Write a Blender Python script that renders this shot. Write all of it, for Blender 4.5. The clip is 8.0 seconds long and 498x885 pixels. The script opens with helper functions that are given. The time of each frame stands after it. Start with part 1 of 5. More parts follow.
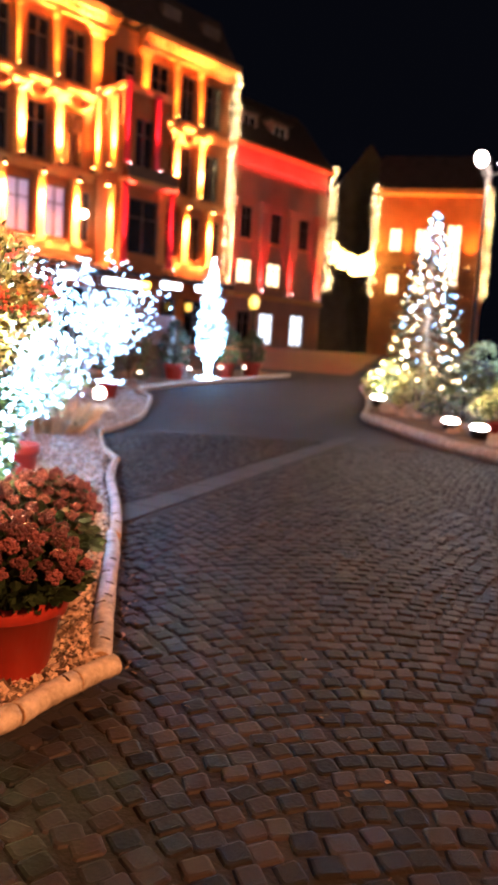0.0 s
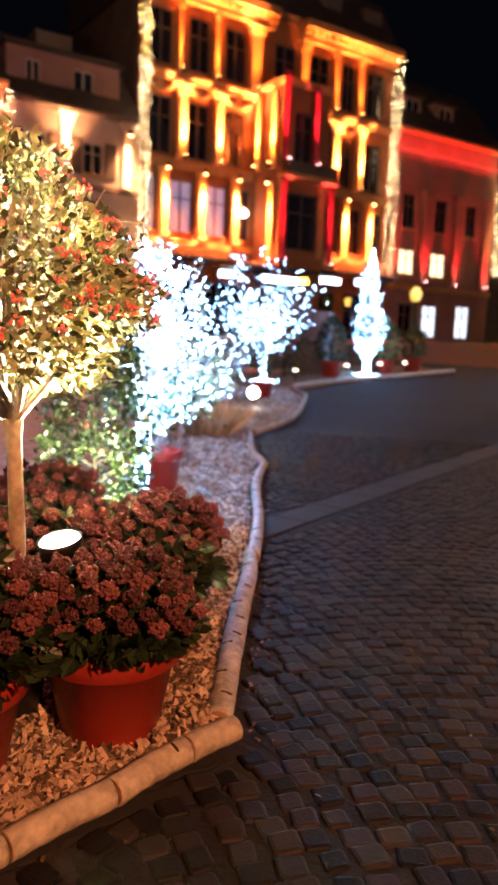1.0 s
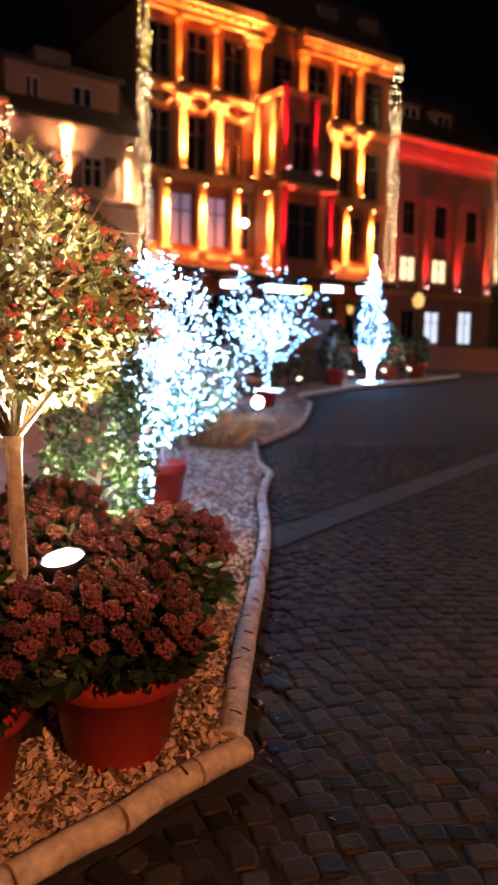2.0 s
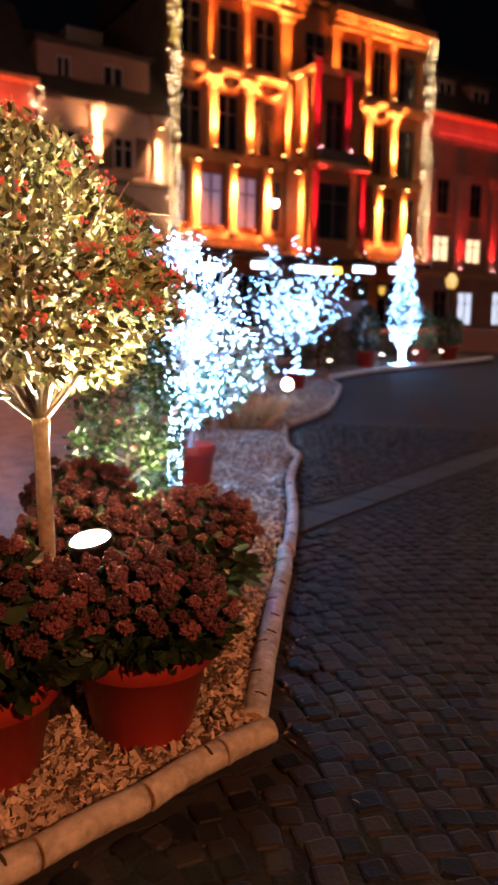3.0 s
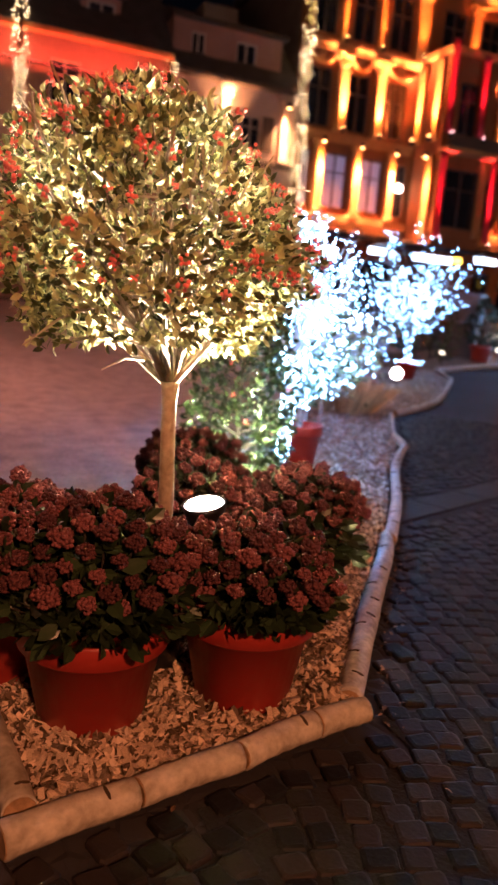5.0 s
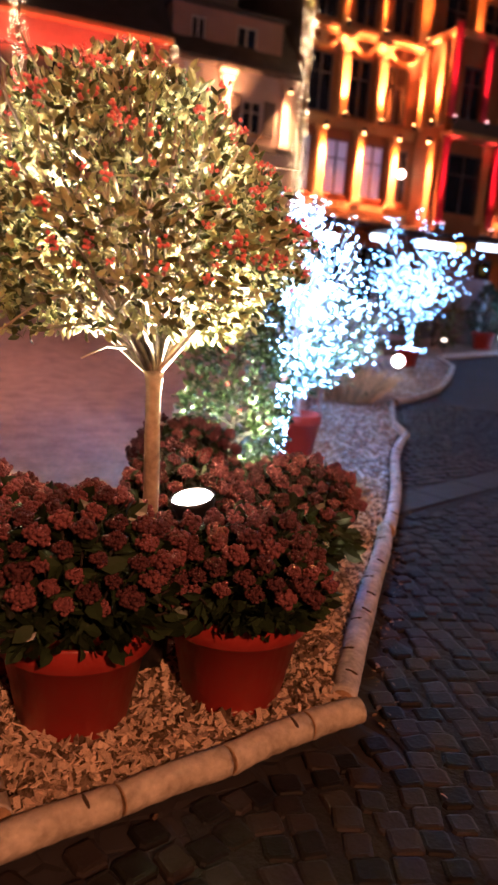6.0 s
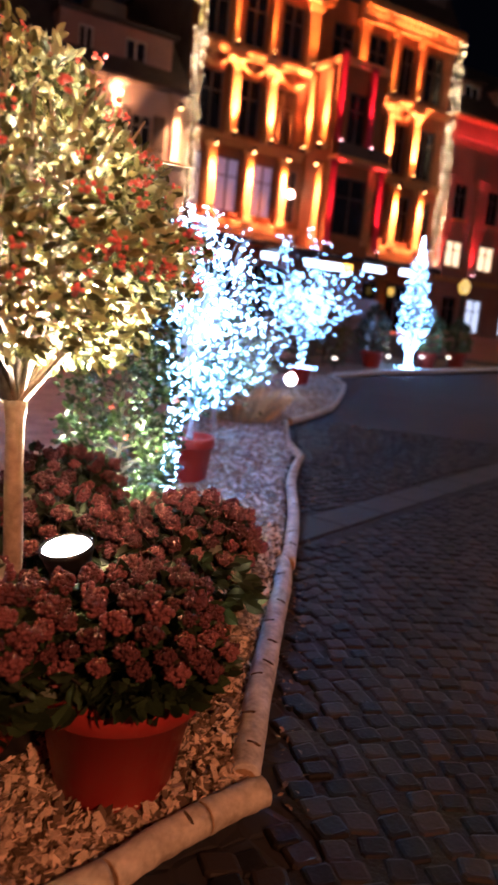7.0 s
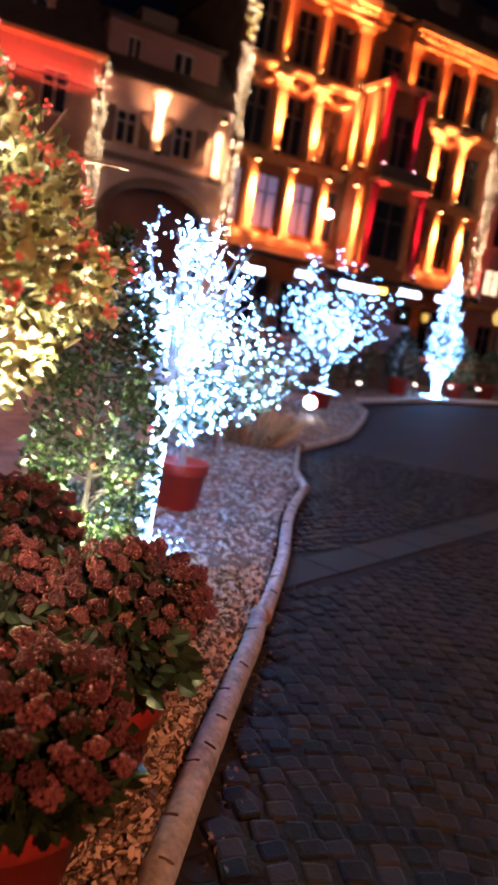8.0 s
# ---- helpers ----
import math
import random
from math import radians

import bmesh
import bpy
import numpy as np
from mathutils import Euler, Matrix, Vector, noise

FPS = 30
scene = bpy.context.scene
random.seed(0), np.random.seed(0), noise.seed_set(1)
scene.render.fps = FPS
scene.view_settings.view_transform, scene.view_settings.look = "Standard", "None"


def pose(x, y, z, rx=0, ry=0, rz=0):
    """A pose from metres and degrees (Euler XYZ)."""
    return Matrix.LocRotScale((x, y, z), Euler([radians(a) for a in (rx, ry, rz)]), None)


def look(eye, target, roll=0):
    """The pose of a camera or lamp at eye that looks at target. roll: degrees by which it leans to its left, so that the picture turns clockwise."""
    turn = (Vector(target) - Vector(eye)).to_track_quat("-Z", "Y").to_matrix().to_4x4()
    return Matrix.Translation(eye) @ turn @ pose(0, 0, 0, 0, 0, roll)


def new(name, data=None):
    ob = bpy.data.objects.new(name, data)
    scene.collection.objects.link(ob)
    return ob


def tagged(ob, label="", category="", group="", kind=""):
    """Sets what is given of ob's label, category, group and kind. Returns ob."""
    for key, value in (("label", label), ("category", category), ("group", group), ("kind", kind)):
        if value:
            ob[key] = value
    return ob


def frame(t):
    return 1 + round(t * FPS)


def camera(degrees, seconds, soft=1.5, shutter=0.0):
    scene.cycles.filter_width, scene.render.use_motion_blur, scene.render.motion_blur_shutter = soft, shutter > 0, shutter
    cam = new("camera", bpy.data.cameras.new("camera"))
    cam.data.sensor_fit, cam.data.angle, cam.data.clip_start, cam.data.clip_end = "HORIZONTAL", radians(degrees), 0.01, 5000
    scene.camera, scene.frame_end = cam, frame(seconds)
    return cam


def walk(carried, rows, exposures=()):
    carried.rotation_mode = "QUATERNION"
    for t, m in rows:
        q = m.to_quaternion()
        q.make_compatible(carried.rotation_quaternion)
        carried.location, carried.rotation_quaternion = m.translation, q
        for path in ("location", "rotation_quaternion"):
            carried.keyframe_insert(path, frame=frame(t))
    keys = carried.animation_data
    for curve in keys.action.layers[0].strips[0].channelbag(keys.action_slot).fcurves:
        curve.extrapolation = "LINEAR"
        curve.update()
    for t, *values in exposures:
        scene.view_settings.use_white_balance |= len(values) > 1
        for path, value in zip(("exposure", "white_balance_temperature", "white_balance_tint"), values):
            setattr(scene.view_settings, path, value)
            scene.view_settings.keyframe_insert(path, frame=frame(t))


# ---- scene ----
cam = camera(36.8, 8.0, soft=2.6, shutter=0.3)
PATH = [
    (0, (0.332, 0.405, 1.333), (-1.023, 1.856, 1.087), 3.6),
    (0.5, (0.076, 0.639, 1.347), (-1.402, 1.948, 1.023), 4.7),
    (1, (-0.023, 0.834, 1.359), (-1.652, 1.96, 1.08), 2.2),
    (1.5, (-0.069, 0.859, 1.36), (-1.7, 1.993, 1.118), 1.3),
    (3, (-0.071, 0.882, 1.364), (-1.748, 1.928, 1.06), 1.0),
    (3.5, (-0.055, 0.84, 1.346), (-1.753, 1.852, 1.045), 2.1),
    (4, (-0.048, 0.815, 1.347), (-1.778, 1.77, 1.036), 3.1),
    (4.5, (-0.064, 0.798, 1.343), (-1.849, 1.637, 1.014), 4.6),
    (6, (-0.147, 0.89, 1.334), (-1.935, 1.695, 0.943), 4.5),
    (6.5, (-0.296, 0.96, 1.352), (-2.014, 1.906, 0.964), 4.4),
    (7, (-0.453, 1.046, 1.337), (-2.118, 2.105, 1.011), 5.6),
    (7.5, (-0.545, 1.243, 1.355), (-2.197, 2.323, 1.034), 5.6),
    (8, (-0.662, 1.429, 1.412), (-2.373, 2.423, 1.117), 9.0),
]
walk(cam, [(t, look(eye, target, roll)) for t, eye, target, roll in PATH],
     exposures=[(0, 1.65, 6250, 20), (0.5, 1.28, 6200, 22), (1, 1.0, 6150, 22), (1.5, 0.65, 6100, 22), (3, 0.28, 6050, 24), (3.5, 0.2, 6100, 26),
                (4.5, 0.42, 6050, 28), (6, 0.45, 5650, 28), (7, 0.3, 5550, 28), (8, 0.3, 5650, 30)])

cam.data.dof.use_dof = True
cam.data.dof.focus_distance = 2.15
cam.data.dof.aperture_fstop = 3.6

# ---- night sky ----
world = bpy.data.worlds.new("night_sky")
scene.world = world
world.use_nodes = True
world.node_tree.nodes["Background"].inputs[0].default_value = (0.010, 0.012, 0.020, 1)
world.node_tree.nodes["Background"].inputs[1].default_value = 0.06

rng = random.Random(7)


def lamp(name, kind, place, watts, colour, target=None, size=0.05, cone=60, blend=0.6):
    data = bpy.data.lights.new(name, kind)
    data.energy, data.color = watts, colour
    data.shadow_soft_size = size
    if kind == "SPOT":
        data.spot_size, data.spot_blend = radians(cone), blend
    ob = new(name, data)
    ob.matrix_world = look(place, target) if target else Matrix.Translation(place)
    return ob


WARM = (1.0, 0.50, 0.18)
ORANGE = (1.0, 0.23, 0.018)
RED = (1.0, 0.08, 0.08)


# ---- materials ----
def surface(name, colour, rough=0.7, metal=0.0, scale=6.0, vary=0.35, bump=0.3, grain=60.0, island=0.0, random_ob=0.0, second=None, spec=0.5, dist=0.01, thin=0.0):
    """A node material: colour varied by broad stains and fine grain, with bump; island or random_ob vary it from piece to piece."""
    m = bpy.data.materials.new(name)
    m.use_nodes = True
    nt = m.node_tree
    b = nt.nodes["Principled BSDF"]
    b.inputs["Metallic"].default_value = metal
    b.inputs["Specular IOR Level"].default_value = spec
    co = nt.nodes.new("ShaderNodeTexCoord")
    big = nt.nodes.new("ShaderNodeTexNoise")
    big.inputs["Scale"].default_value, big.inputs["Detail"].default_value = scale, 5
    fine = nt.nodes.new("ShaderNodeTexNoise")
    fine.inputs["Scale"].default_value, fine.inputs["Detail"].default_value = grain, 3
    nt.links.new(co.outputs["Object"], big.inputs["Vector"])
    nt.links.new(co.outputs["Object"], fine.inputs["Vector"])
    ramp = nt.nodes.new("ShaderNodeValToRGB")
    lo = [c * (1 - vary) for c in colour]
    hi = list(second) if second else [min(1, c * (1 + vary)) for c in colour]
    ramp.color_ramp.elements[0].position, ramp.color_ramp.elements[1].position = 0.3, 0.7
    ramp.color_ramp.elements[0].color, ramp.color_ramp.elements[1].color = (*lo, 1), (*hi, 1)
    mixv = nt.nodes.new("ShaderNodeMath")
    mixv.operation = "MULTIPLY_ADD"
    nt.links.new(fine.outputs["Fac"], mixv.inputs[0])
    mixv.inputs[1].default_value = 0.45
    sub = nt.nodes.new("ShaderNodeMath")
    sub.operation = "MULTIPLY"
    nt.links.new(big.outputs["Fac"], sub.inputs[0])
    sub.inputs[1].default_value = 0.58
    nt.links.new(sub.outputs[0], mixv.inputs[2])
    last = mixv.outputs[0]
    if island or random_ob:
        src = nt.nodes.new("ShaderNodeNewGeometry" if island else "ShaderNodeObjectInfo")
        out = src.outputs["Random Per Island"] if island else src.outputs["Random"]
        add = nt.nodes.new("ShaderNodeMath")
        add.operation = "MULTIPLY_ADD"
        nt.links.new(out, add.inputs[0])
        k = island or random_ob
        add.inputs[1].default_value = k
        shift = nt.nodes.new("ShaderNodeMath")
        shift.operation = "SUBTRACT"
        nt.links.new(last, shift.inputs[0])
        shift.inputs[1].default_value = k / 2
        nt.links.new(shift.outputs[0], add.inputs[2])
        last = add.outputs[0]
    nt.links.new(last, ramp.inputs["Fac"])
    nt.links.new(ramp.outputs["Color"], b.inputs["Base Color"])
    rr = nt.nodes.new("ShaderNodeMapRange")
    rr.inputs["To Min"].default_value, rr.inputs["To Max"].default_value = max(0.03, rough - 0.12), min(1, rough + 0.12)
    nt.links.new(fine.outputs["Fac"], rr.inputs["Value"])
    nt.links.new(rr.outputs["Result"], b.inputs["Roughness"])
    if bump:
        bp = nt.nodes.new("ShaderNodeBump")
        bp.inputs["Strength"].default_value, bp.inputs["Distance"].default_value = bump, dist
        nt.links.new(fine.outputs["Fac"], bp.inputs["Height"])
        nt.links.new(bp.outputs["Normal"], b.inputs["Normal"])
    if thin:
        tr = nt.nodes.new("ShaderNodeBsdfTranslucent")
        mx = nt.nodes.new("ShaderNodeMixShader")
        mx.inputs[0].default_value = thin
        nt.links.new(ramp.outputs["Color"], tr.inputs["Color"])
        nt.links.new(b.outputs[0], mx.inputs[1])
        nt.links.new(tr.outputs[0], mx.inputs[2])
        nt.links.new(mx.outputs[0], nt.nodes["Material Output"].inputs["Surface"])
    return m


def glowing(name, colour, strength, vary=0.0):
    m = bpy.data.materials.new(name)
    m.use_nodes = True
    b = m.node_tree.nodes["Principled BSDF"]
    b.inputs["Base Color"].default_value = (0.8, 0.8, 0.8, 1)
    b.inputs["Emission Color"].default_value = (*colour, 1)
    b.inputs["Emission Strength"].default_value = strength
    if vary:
        nt = m.node_tree
        g = nt.nodes.new("ShaderNodeNewGeometry")
        r = nt.nodes.new("ShaderNodeMapRange")
        r.inputs["To Min"].default_value, r.inputs["To Max"].default_value = strength * (1 - vary), strength * (1 + vary)
        nt.links.new(g.outputs["Random Per Island"], r.inputs["Value"])
        nt.links.new(r.outputs["Result"], b.inputs["Emission Strength"])
    return m


def asphalt_setts():
    """Far paving: small setts with recessed joints in a worn dark grey."""
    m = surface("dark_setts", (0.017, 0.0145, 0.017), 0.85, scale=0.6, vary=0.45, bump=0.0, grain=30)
    nt = m.node_tree
    b = nt.nodes["Principled BSDF"]
    co = nt.nodes["Texture Coordinate"]
    v = nt.nodes.new("ShaderNodeTexVoronoi")
    v.feature = "DISTANCE_TO_EDGE"
    v.inputs["Scale"].default_value = 8.5
    v.inputs["Randomness"].default_value = 0.55
    nt.links.new(co.outputs["Object"], v.inputs["Vector"])
    r = nt.nodes.new("ShaderNodeMapRange")
    r.inputs["From Max"].default_value = 0.12
    nt.links.new(v.outputs["Distance"], r.inputs["Value"])
    bp = nt.nodes.new("ShaderNodeBump")
    bp.inputs["Strength"].default_value, bp.inputs["Distance"].default_value = 0.5, 0.012
    nt.links.new(r.outputs["Result"], bp.inputs["Height"])
    nt.links.new(bp.outputs["Normal"], b.inputs["Normal"])
    return m


M = {
    "ground": asphalt_setts(),
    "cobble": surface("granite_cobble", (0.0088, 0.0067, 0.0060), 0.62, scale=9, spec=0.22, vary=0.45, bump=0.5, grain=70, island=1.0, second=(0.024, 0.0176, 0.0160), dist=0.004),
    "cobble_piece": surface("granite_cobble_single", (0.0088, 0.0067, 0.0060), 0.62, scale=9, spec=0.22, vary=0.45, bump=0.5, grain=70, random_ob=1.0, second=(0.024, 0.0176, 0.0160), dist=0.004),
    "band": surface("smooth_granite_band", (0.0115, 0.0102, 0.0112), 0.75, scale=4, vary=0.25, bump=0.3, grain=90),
    "paving": surface("pinkish_paving", (0.46, 0.32, 0.275), 0.7, scale=4, vary=0.5, bump=0.4, grain=25, dist=0.006),
    # Red lamplight falling on the forecourt is put into this paving colour.
    "red_lit_paving": surface("red_lamplight_paving", (0.20, 0.05, 0.034), 0.75, scale=3, vary=0.4, bump=0.4, grain=20, dist=0.006),
    "lantern_glass": glowing("yellow_lantern_glass", (1.0, 0.62, 0.05), 0.7),
    "joint": surface("dark_joint_sand", (0.005, 0.004, 0.004), 0.95, scale=6, vary=0.4, bump=0.6),
    "dead_leaf": surface("dead_leaf", (0.16, 0.085, 0.045), 0.8, scale=20, vary=0.6, bump=0.2, island=0.9),
    "kerb": surface("kerb_stone", (0.16, 0.14, 0.13), 0.7, scale=5, vary=0.3, bump=0.4),
    "mulch": surface("mulch_bed", (0.21, 0.145, 0.10), 0.9, scale=3, vary=0.5, bump=0.9, grain=70, dist=0.02),
    "chip": surface("wood_chip", (0.40, 0.235, 0.135), 0.8, scale=20, vary=0.75, bump=0.4, grain=120, island=0.9, second=(0.70, 0.52, 0.38)),
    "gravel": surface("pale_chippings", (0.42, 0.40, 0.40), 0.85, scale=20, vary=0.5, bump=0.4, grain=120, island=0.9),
    "log": surface("peeled_birch_log", (0.46, 0.36, 0.25), 0.75, scale=11, vary=0.55, bump=0.8, grain=38, second=(0.62, 0.54, 0.44), dist=0.006),
    "bark": surface("birch_bark_pale", (0.42, 0.37, 0.34), 0.75, scale=14, vary=0.55, bump=0.7, grain=40, second=(0.66, 0.60, 0.55), dist=0.006),
    "log_end": surface("sawn_log_end", (0.30, 0.18, 0.09), 0.85, scale=30, vary=0.4, bump=0.4),
    "scar": surface("dark_branch_scar", (0.06, 0.035, 0.02), 0.9, scale=30, vary=0.4, bump=0.6),
    "pot": surface("terracotta_plastic", (0.31, 0.027, 0.012), 0.45, scale=3, vary=0.14, bump=0.06, grain=35),
    "black_pot": surface("black_pot_plastic", (0.010, 0.010, 0.011), 0.5, scale=4, vary=0.3, bump=0.1),
    "soil": surface("potting_soil", (0.03, 0.022, 0.016), 0.95, scale=20, vary=0.5, bump=1.0, grain=60),
    "leaf_dark": surface("skimmia_leaf", (0.019, 0.032, 0.013), 0.36, scale=12, vary=0.45, bump=0.1, island=0.8, spec=0.35),
    "bud": surface("skimmia_bud", (0.105, 0.019, 0.025), 0.8, scale=15, vary=0.45, bump=0.0, random_ob=0.5, second=(0.185, 0.052, 0.055)),
    "holly_leaf": surface("holly_leaf", (0.18, 0.19, 0.055), 0.38, scale=10, vary=0.5, bump=0.1, island=1.0, second=(0.56, 0.53, 0.24), thin=0.45),
    "holly_dark": surface("holly_leaf_dark", (0.046, 0.075, 0.022), 0.36, scale=10, vary=0.5, bump=0.1, island=1.0, thin=0.2),
    "berry": surface("holly_berry", (0.80, 0.17, 0.13), 0.3, scale=20, vary=0.25, bump=0.0, island=0.4),
    "trunk": surface("smooth_trunk_bark", (0.36, 0.27, 0.19), 0.8, scale=10, vary=0.4, bump=0.6, grain=50, second=(0.54, 0.44, 0.32), dist=0.006),
    "led_bark": surface("pale_branch_bark", (0.30, 0.28, 0.27), 0.8, scale=10, vary=0.4, bump=0.5),
    "shrub": surface("shrub_leaf", (0.06, 0.09, 0.03), 0.45, scale=10, vary=0.5, bump=0.1, island=0.9),
    "fir": surface("fir_needles", (0.030, 0.055, 0.030), 0.55, scale=10, vary=0.5, bump=0.1, island=0.9),
    "straw": surface("dry_straw_grass", (0.62, 0.47, 0.26), 0.8, scale=10, vary=0.4, bump=0.1, island=0.7),
    "metal": surface("black_lamp_metal", (0.025, 0.025, 0.027), 0.45, metal=0.6, scale=10, vary=0.3, bump=0.1),
    "stone": surface("sandstone_facade", (0.25, 0.098, 0.036), 0.85, scale=0.9, vary=0.3, bump=0.4, grain=14, dist=0.02),
    "trim": surface("dressed_sandstone", (0.45, 0.235, 0.085), 0.8, scale=2, vary=0.25, bump=0.3, grain=20, dist=0.02),
    "render_pink": surface("pinkish_render", (0.46, 0.34, 0.28), 0.9, scale=0.8, vary=0.22, bump=0.25, grain=18, dist=0.02),
    "render_red": surface("rust_render", (0.30, 0.16, 0.12), 0.9, scale=0.8, vary=0.25, bump=0.25, grain=18, dist=0.02),
    "dark_wall": surface("dark_timber_cladding", (0.14, 0.11, 0.09), 0.85, scale=1.2, vary=0.35, bump=0.3, grain=20, dist=0.02),
    "roof": surface("dark_roof_tiles", (0.055, 0.042, 0.038), 0.8, scale=2, vary=0.4, bump=0.6, grain=22, dist=0.03),
    "wood_frame": surface("painted_window_frame", (0.42, 0.34, 0.28), 0.6, scale=4, vary=0.2, bump=0.1),
    "frame_dark": surface("dark_window_frame", (0.09, 0.06, 0.045), 0.6, scale=4, vary=0.3, bump=0.1),
    "shutter": surface("brown_shutter", (0.10, 0.065, 0.05), 0.7, scale=4, vary=0.3, bump=0.2),
    "cloth": surface("red_banner_cloth", (0.58, 0.07, 0.10), 0.8, scale=2, vary=0.2, bump=0.2, grain=90),
    "shop": surface("dark_shopfront", (0.045, 0.040, 0.045), 0.5, scale=2, vary=0.4, bump=0.1),
    "tub": surface("grey_planter_tub", (0.24, 0.24, 0.26), 0.6, scale=4, vary=0.2, bump=0.1),
    "rock": surface("bed_stone", (0.34, 0.28, 0.22), 0.85, scale=6, vary=0.35, bump=0.6, grain=40, island=0.5),
    "tinsel": surface("garland_tinsel", (0.022, 0.022, 0.012), 0.5, metal=0.2, scale=20, vary=0.5, bump=0.3, island=0.6),
    "led": glowing("cold_white_led", (0.22, 0.57, 1.0), 115, 0.6),
    "led_far": glowing("cold_white_led_far", (0.23, 0.58, 1.0), 30, 0.6),
    "led_blue": glowing("blue_led", (0.20, 0.50, 1.0), 14, 0.5),
    "led_warm": glowing("warm_white_led", (1.0, 0.68, 0.28), 30, 0.8),
    "led_gold": glowing("golden_led", (1.0, 0.66, 0.12), 18, 0.8),
    "flood": glowing("floodlight_glass", (1.0, 0.90, 0.68), 22),
    "flood_dim": glowing("small_floodlight_glass", (1.0, 0.86, 0.55), 5),
    # Faint emission painted for light-chain reflections and room light in the panes.
    "blue_glow": glowing("dim_bluish_glow_pane", (0.22, 0.40, 1.0), 0.11),
    "fixture": glowing("uplight_lens", (1.0, 0.42, 0.10), 25),
    "fixture_red": glowing("red_uplight_lens", (1.0, 0.45, 0.40), 14),
    "fixture_red_dim": glowing("red_strip_lens", (1.0, 0.10, 0.06), 3),
    "sign": glowing("lit_shop_sign", (0.72, 0.90, 1.0), 6),
    "sign_amber": glowing("amber_sign_end", (1.0, 0.55, 0.05), 6.0),
    "lit_pane": glowing("lit_window_pane", (1.0, 0.66, 0.32), 1.5),
    "lit_cool": glowing("lit_doorway_pane", (0.80, 0.92, 1.0), 0.8),
    "lamp_glass": glowing("street_lamp_glass", (1.0, 0.80, 0.62), 18),
}
glass = bpy.data.materials.new("dark_window_glass")
glass.use_nodes = True
gb = glass.node_tree.nodes["Principled BSDF"]
gb.inputs["Base Color"].default_value = (0.018, 0.020, 0.028, 1)
gb.inputs["Roughness"].default_value = 0.06
gb.inputs["Coat Weight"].default_value = 0.5
M["glass"] = glass


# ---- builders ----
def ground_z(x, y):
    return 0.05 * min(max(0.0, math.hypot(x, y) - 12.0), 30.0)


def thing(name, place=(0, 0, 0), label="", category="", group="", turn=0.0):
    ob = new(name)
    ob.matrix_world = pose(*place, 0, 0, turn)
    return tagged(ob, label, category, group)


def finish(me, smooth):
    if smooth:
        me.polygons.foreach_set("use_smooth", [True] * len(me.polygons))
    me.update()


def part(name, bm, material, parent=None, label="", smooth=False):
    me = bpy.data.meshes.new(name)
    bm.to_mesh(me)
    bm.free()
    finish(me, smooth)
    me.materials.append(M[material])
    ob = new(name, me)
    if parent:
        ob.parent = parent
    if label:
        ob["label"] = label
    return ob


def part_data(name, me, parent, m=None, label=""):
    ob = new(name, me)
    ob.parent = parent
    if m is not None:
        ob.matrix_local = m
    if label:
        ob["label"] = label
    return ob


def joined(name, tv, tf, mats, material, smooth=False):
    """One mesh of many copies of a small template, each at its own pose."""
    tv = np.array(tv, dtype=float)
    n = len(tv)
    tv1 = np.c_[tv, np.ones(n)]
    stack = np.array([np.array(m) for m in mats])
    vs = np.einsum("kij,nj->kni", stack, tv1)[:, :, :3].reshape(-1, 3)
    fs = [tuple(i + k * n for i in f) for k in range(len(mats)) for f in tf]
    me = bpy.data.meshes.new(name)
    me.from_pydata(vs.tolist(), [], fs)
    finish(me, smooth)
    me.materials.append(M[material])
    return me


def scatter(name, tv, tf, mats, material, parent=None, smooth=False, stuff=True):
    ob = new(name, joined(name, tv, tf, mats, material, smooth))
    if parent:
        ob.parent = parent
    if stuff:
        ob["kind"] = "stuff"
    return ob


def box(bm, lo, hi, bevel=0.0):
    c = [(a + b) / 2 for a, b in zip(lo, hi)]
    s = [abs(b - a) for a, b in zip(lo, hi)]
    r = bmesh.ops.create_cube(bm, size=1, matrix=Matrix.Translation(c) @ Matrix.Diagonal((*s, 1)))
    if bevel:
        es = list({e for v in r["verts"] for e in v.link_edges})
        bmesh.ops.bevel(bm, geom=es, offset=bevel, segments=2, affect="EDGES", profile=0.6)
    return bm


def boxed(lo, hi, bevel=0.0):
    return box(bmesh.new(), lo, hi, bevel)


def lathe(profile, seg=28, bm=None, m=None):
    bm = bm or bmesh.new()
    rings = []
    for r, z in profile:
        ring = []
        for i in range(seg):
            a = 2 * math.pi * i / seg
            p = Vector((r * math.cos(a), r * math.sin(a), z))
            ring.append(bm.verts.new(m @ p if m else p))
        rings.append(ring)
    for a, b in zip(rings, rings[1:]):
        for i in range(seg):
            bm.faces.new((a[i], a[(i + 1) % seg], b[(i + 1) % seg], b[i]))
    bm.faces.new(list(reversed(rings[0])))
    bm.faces.new(rings[-1])
    return bm


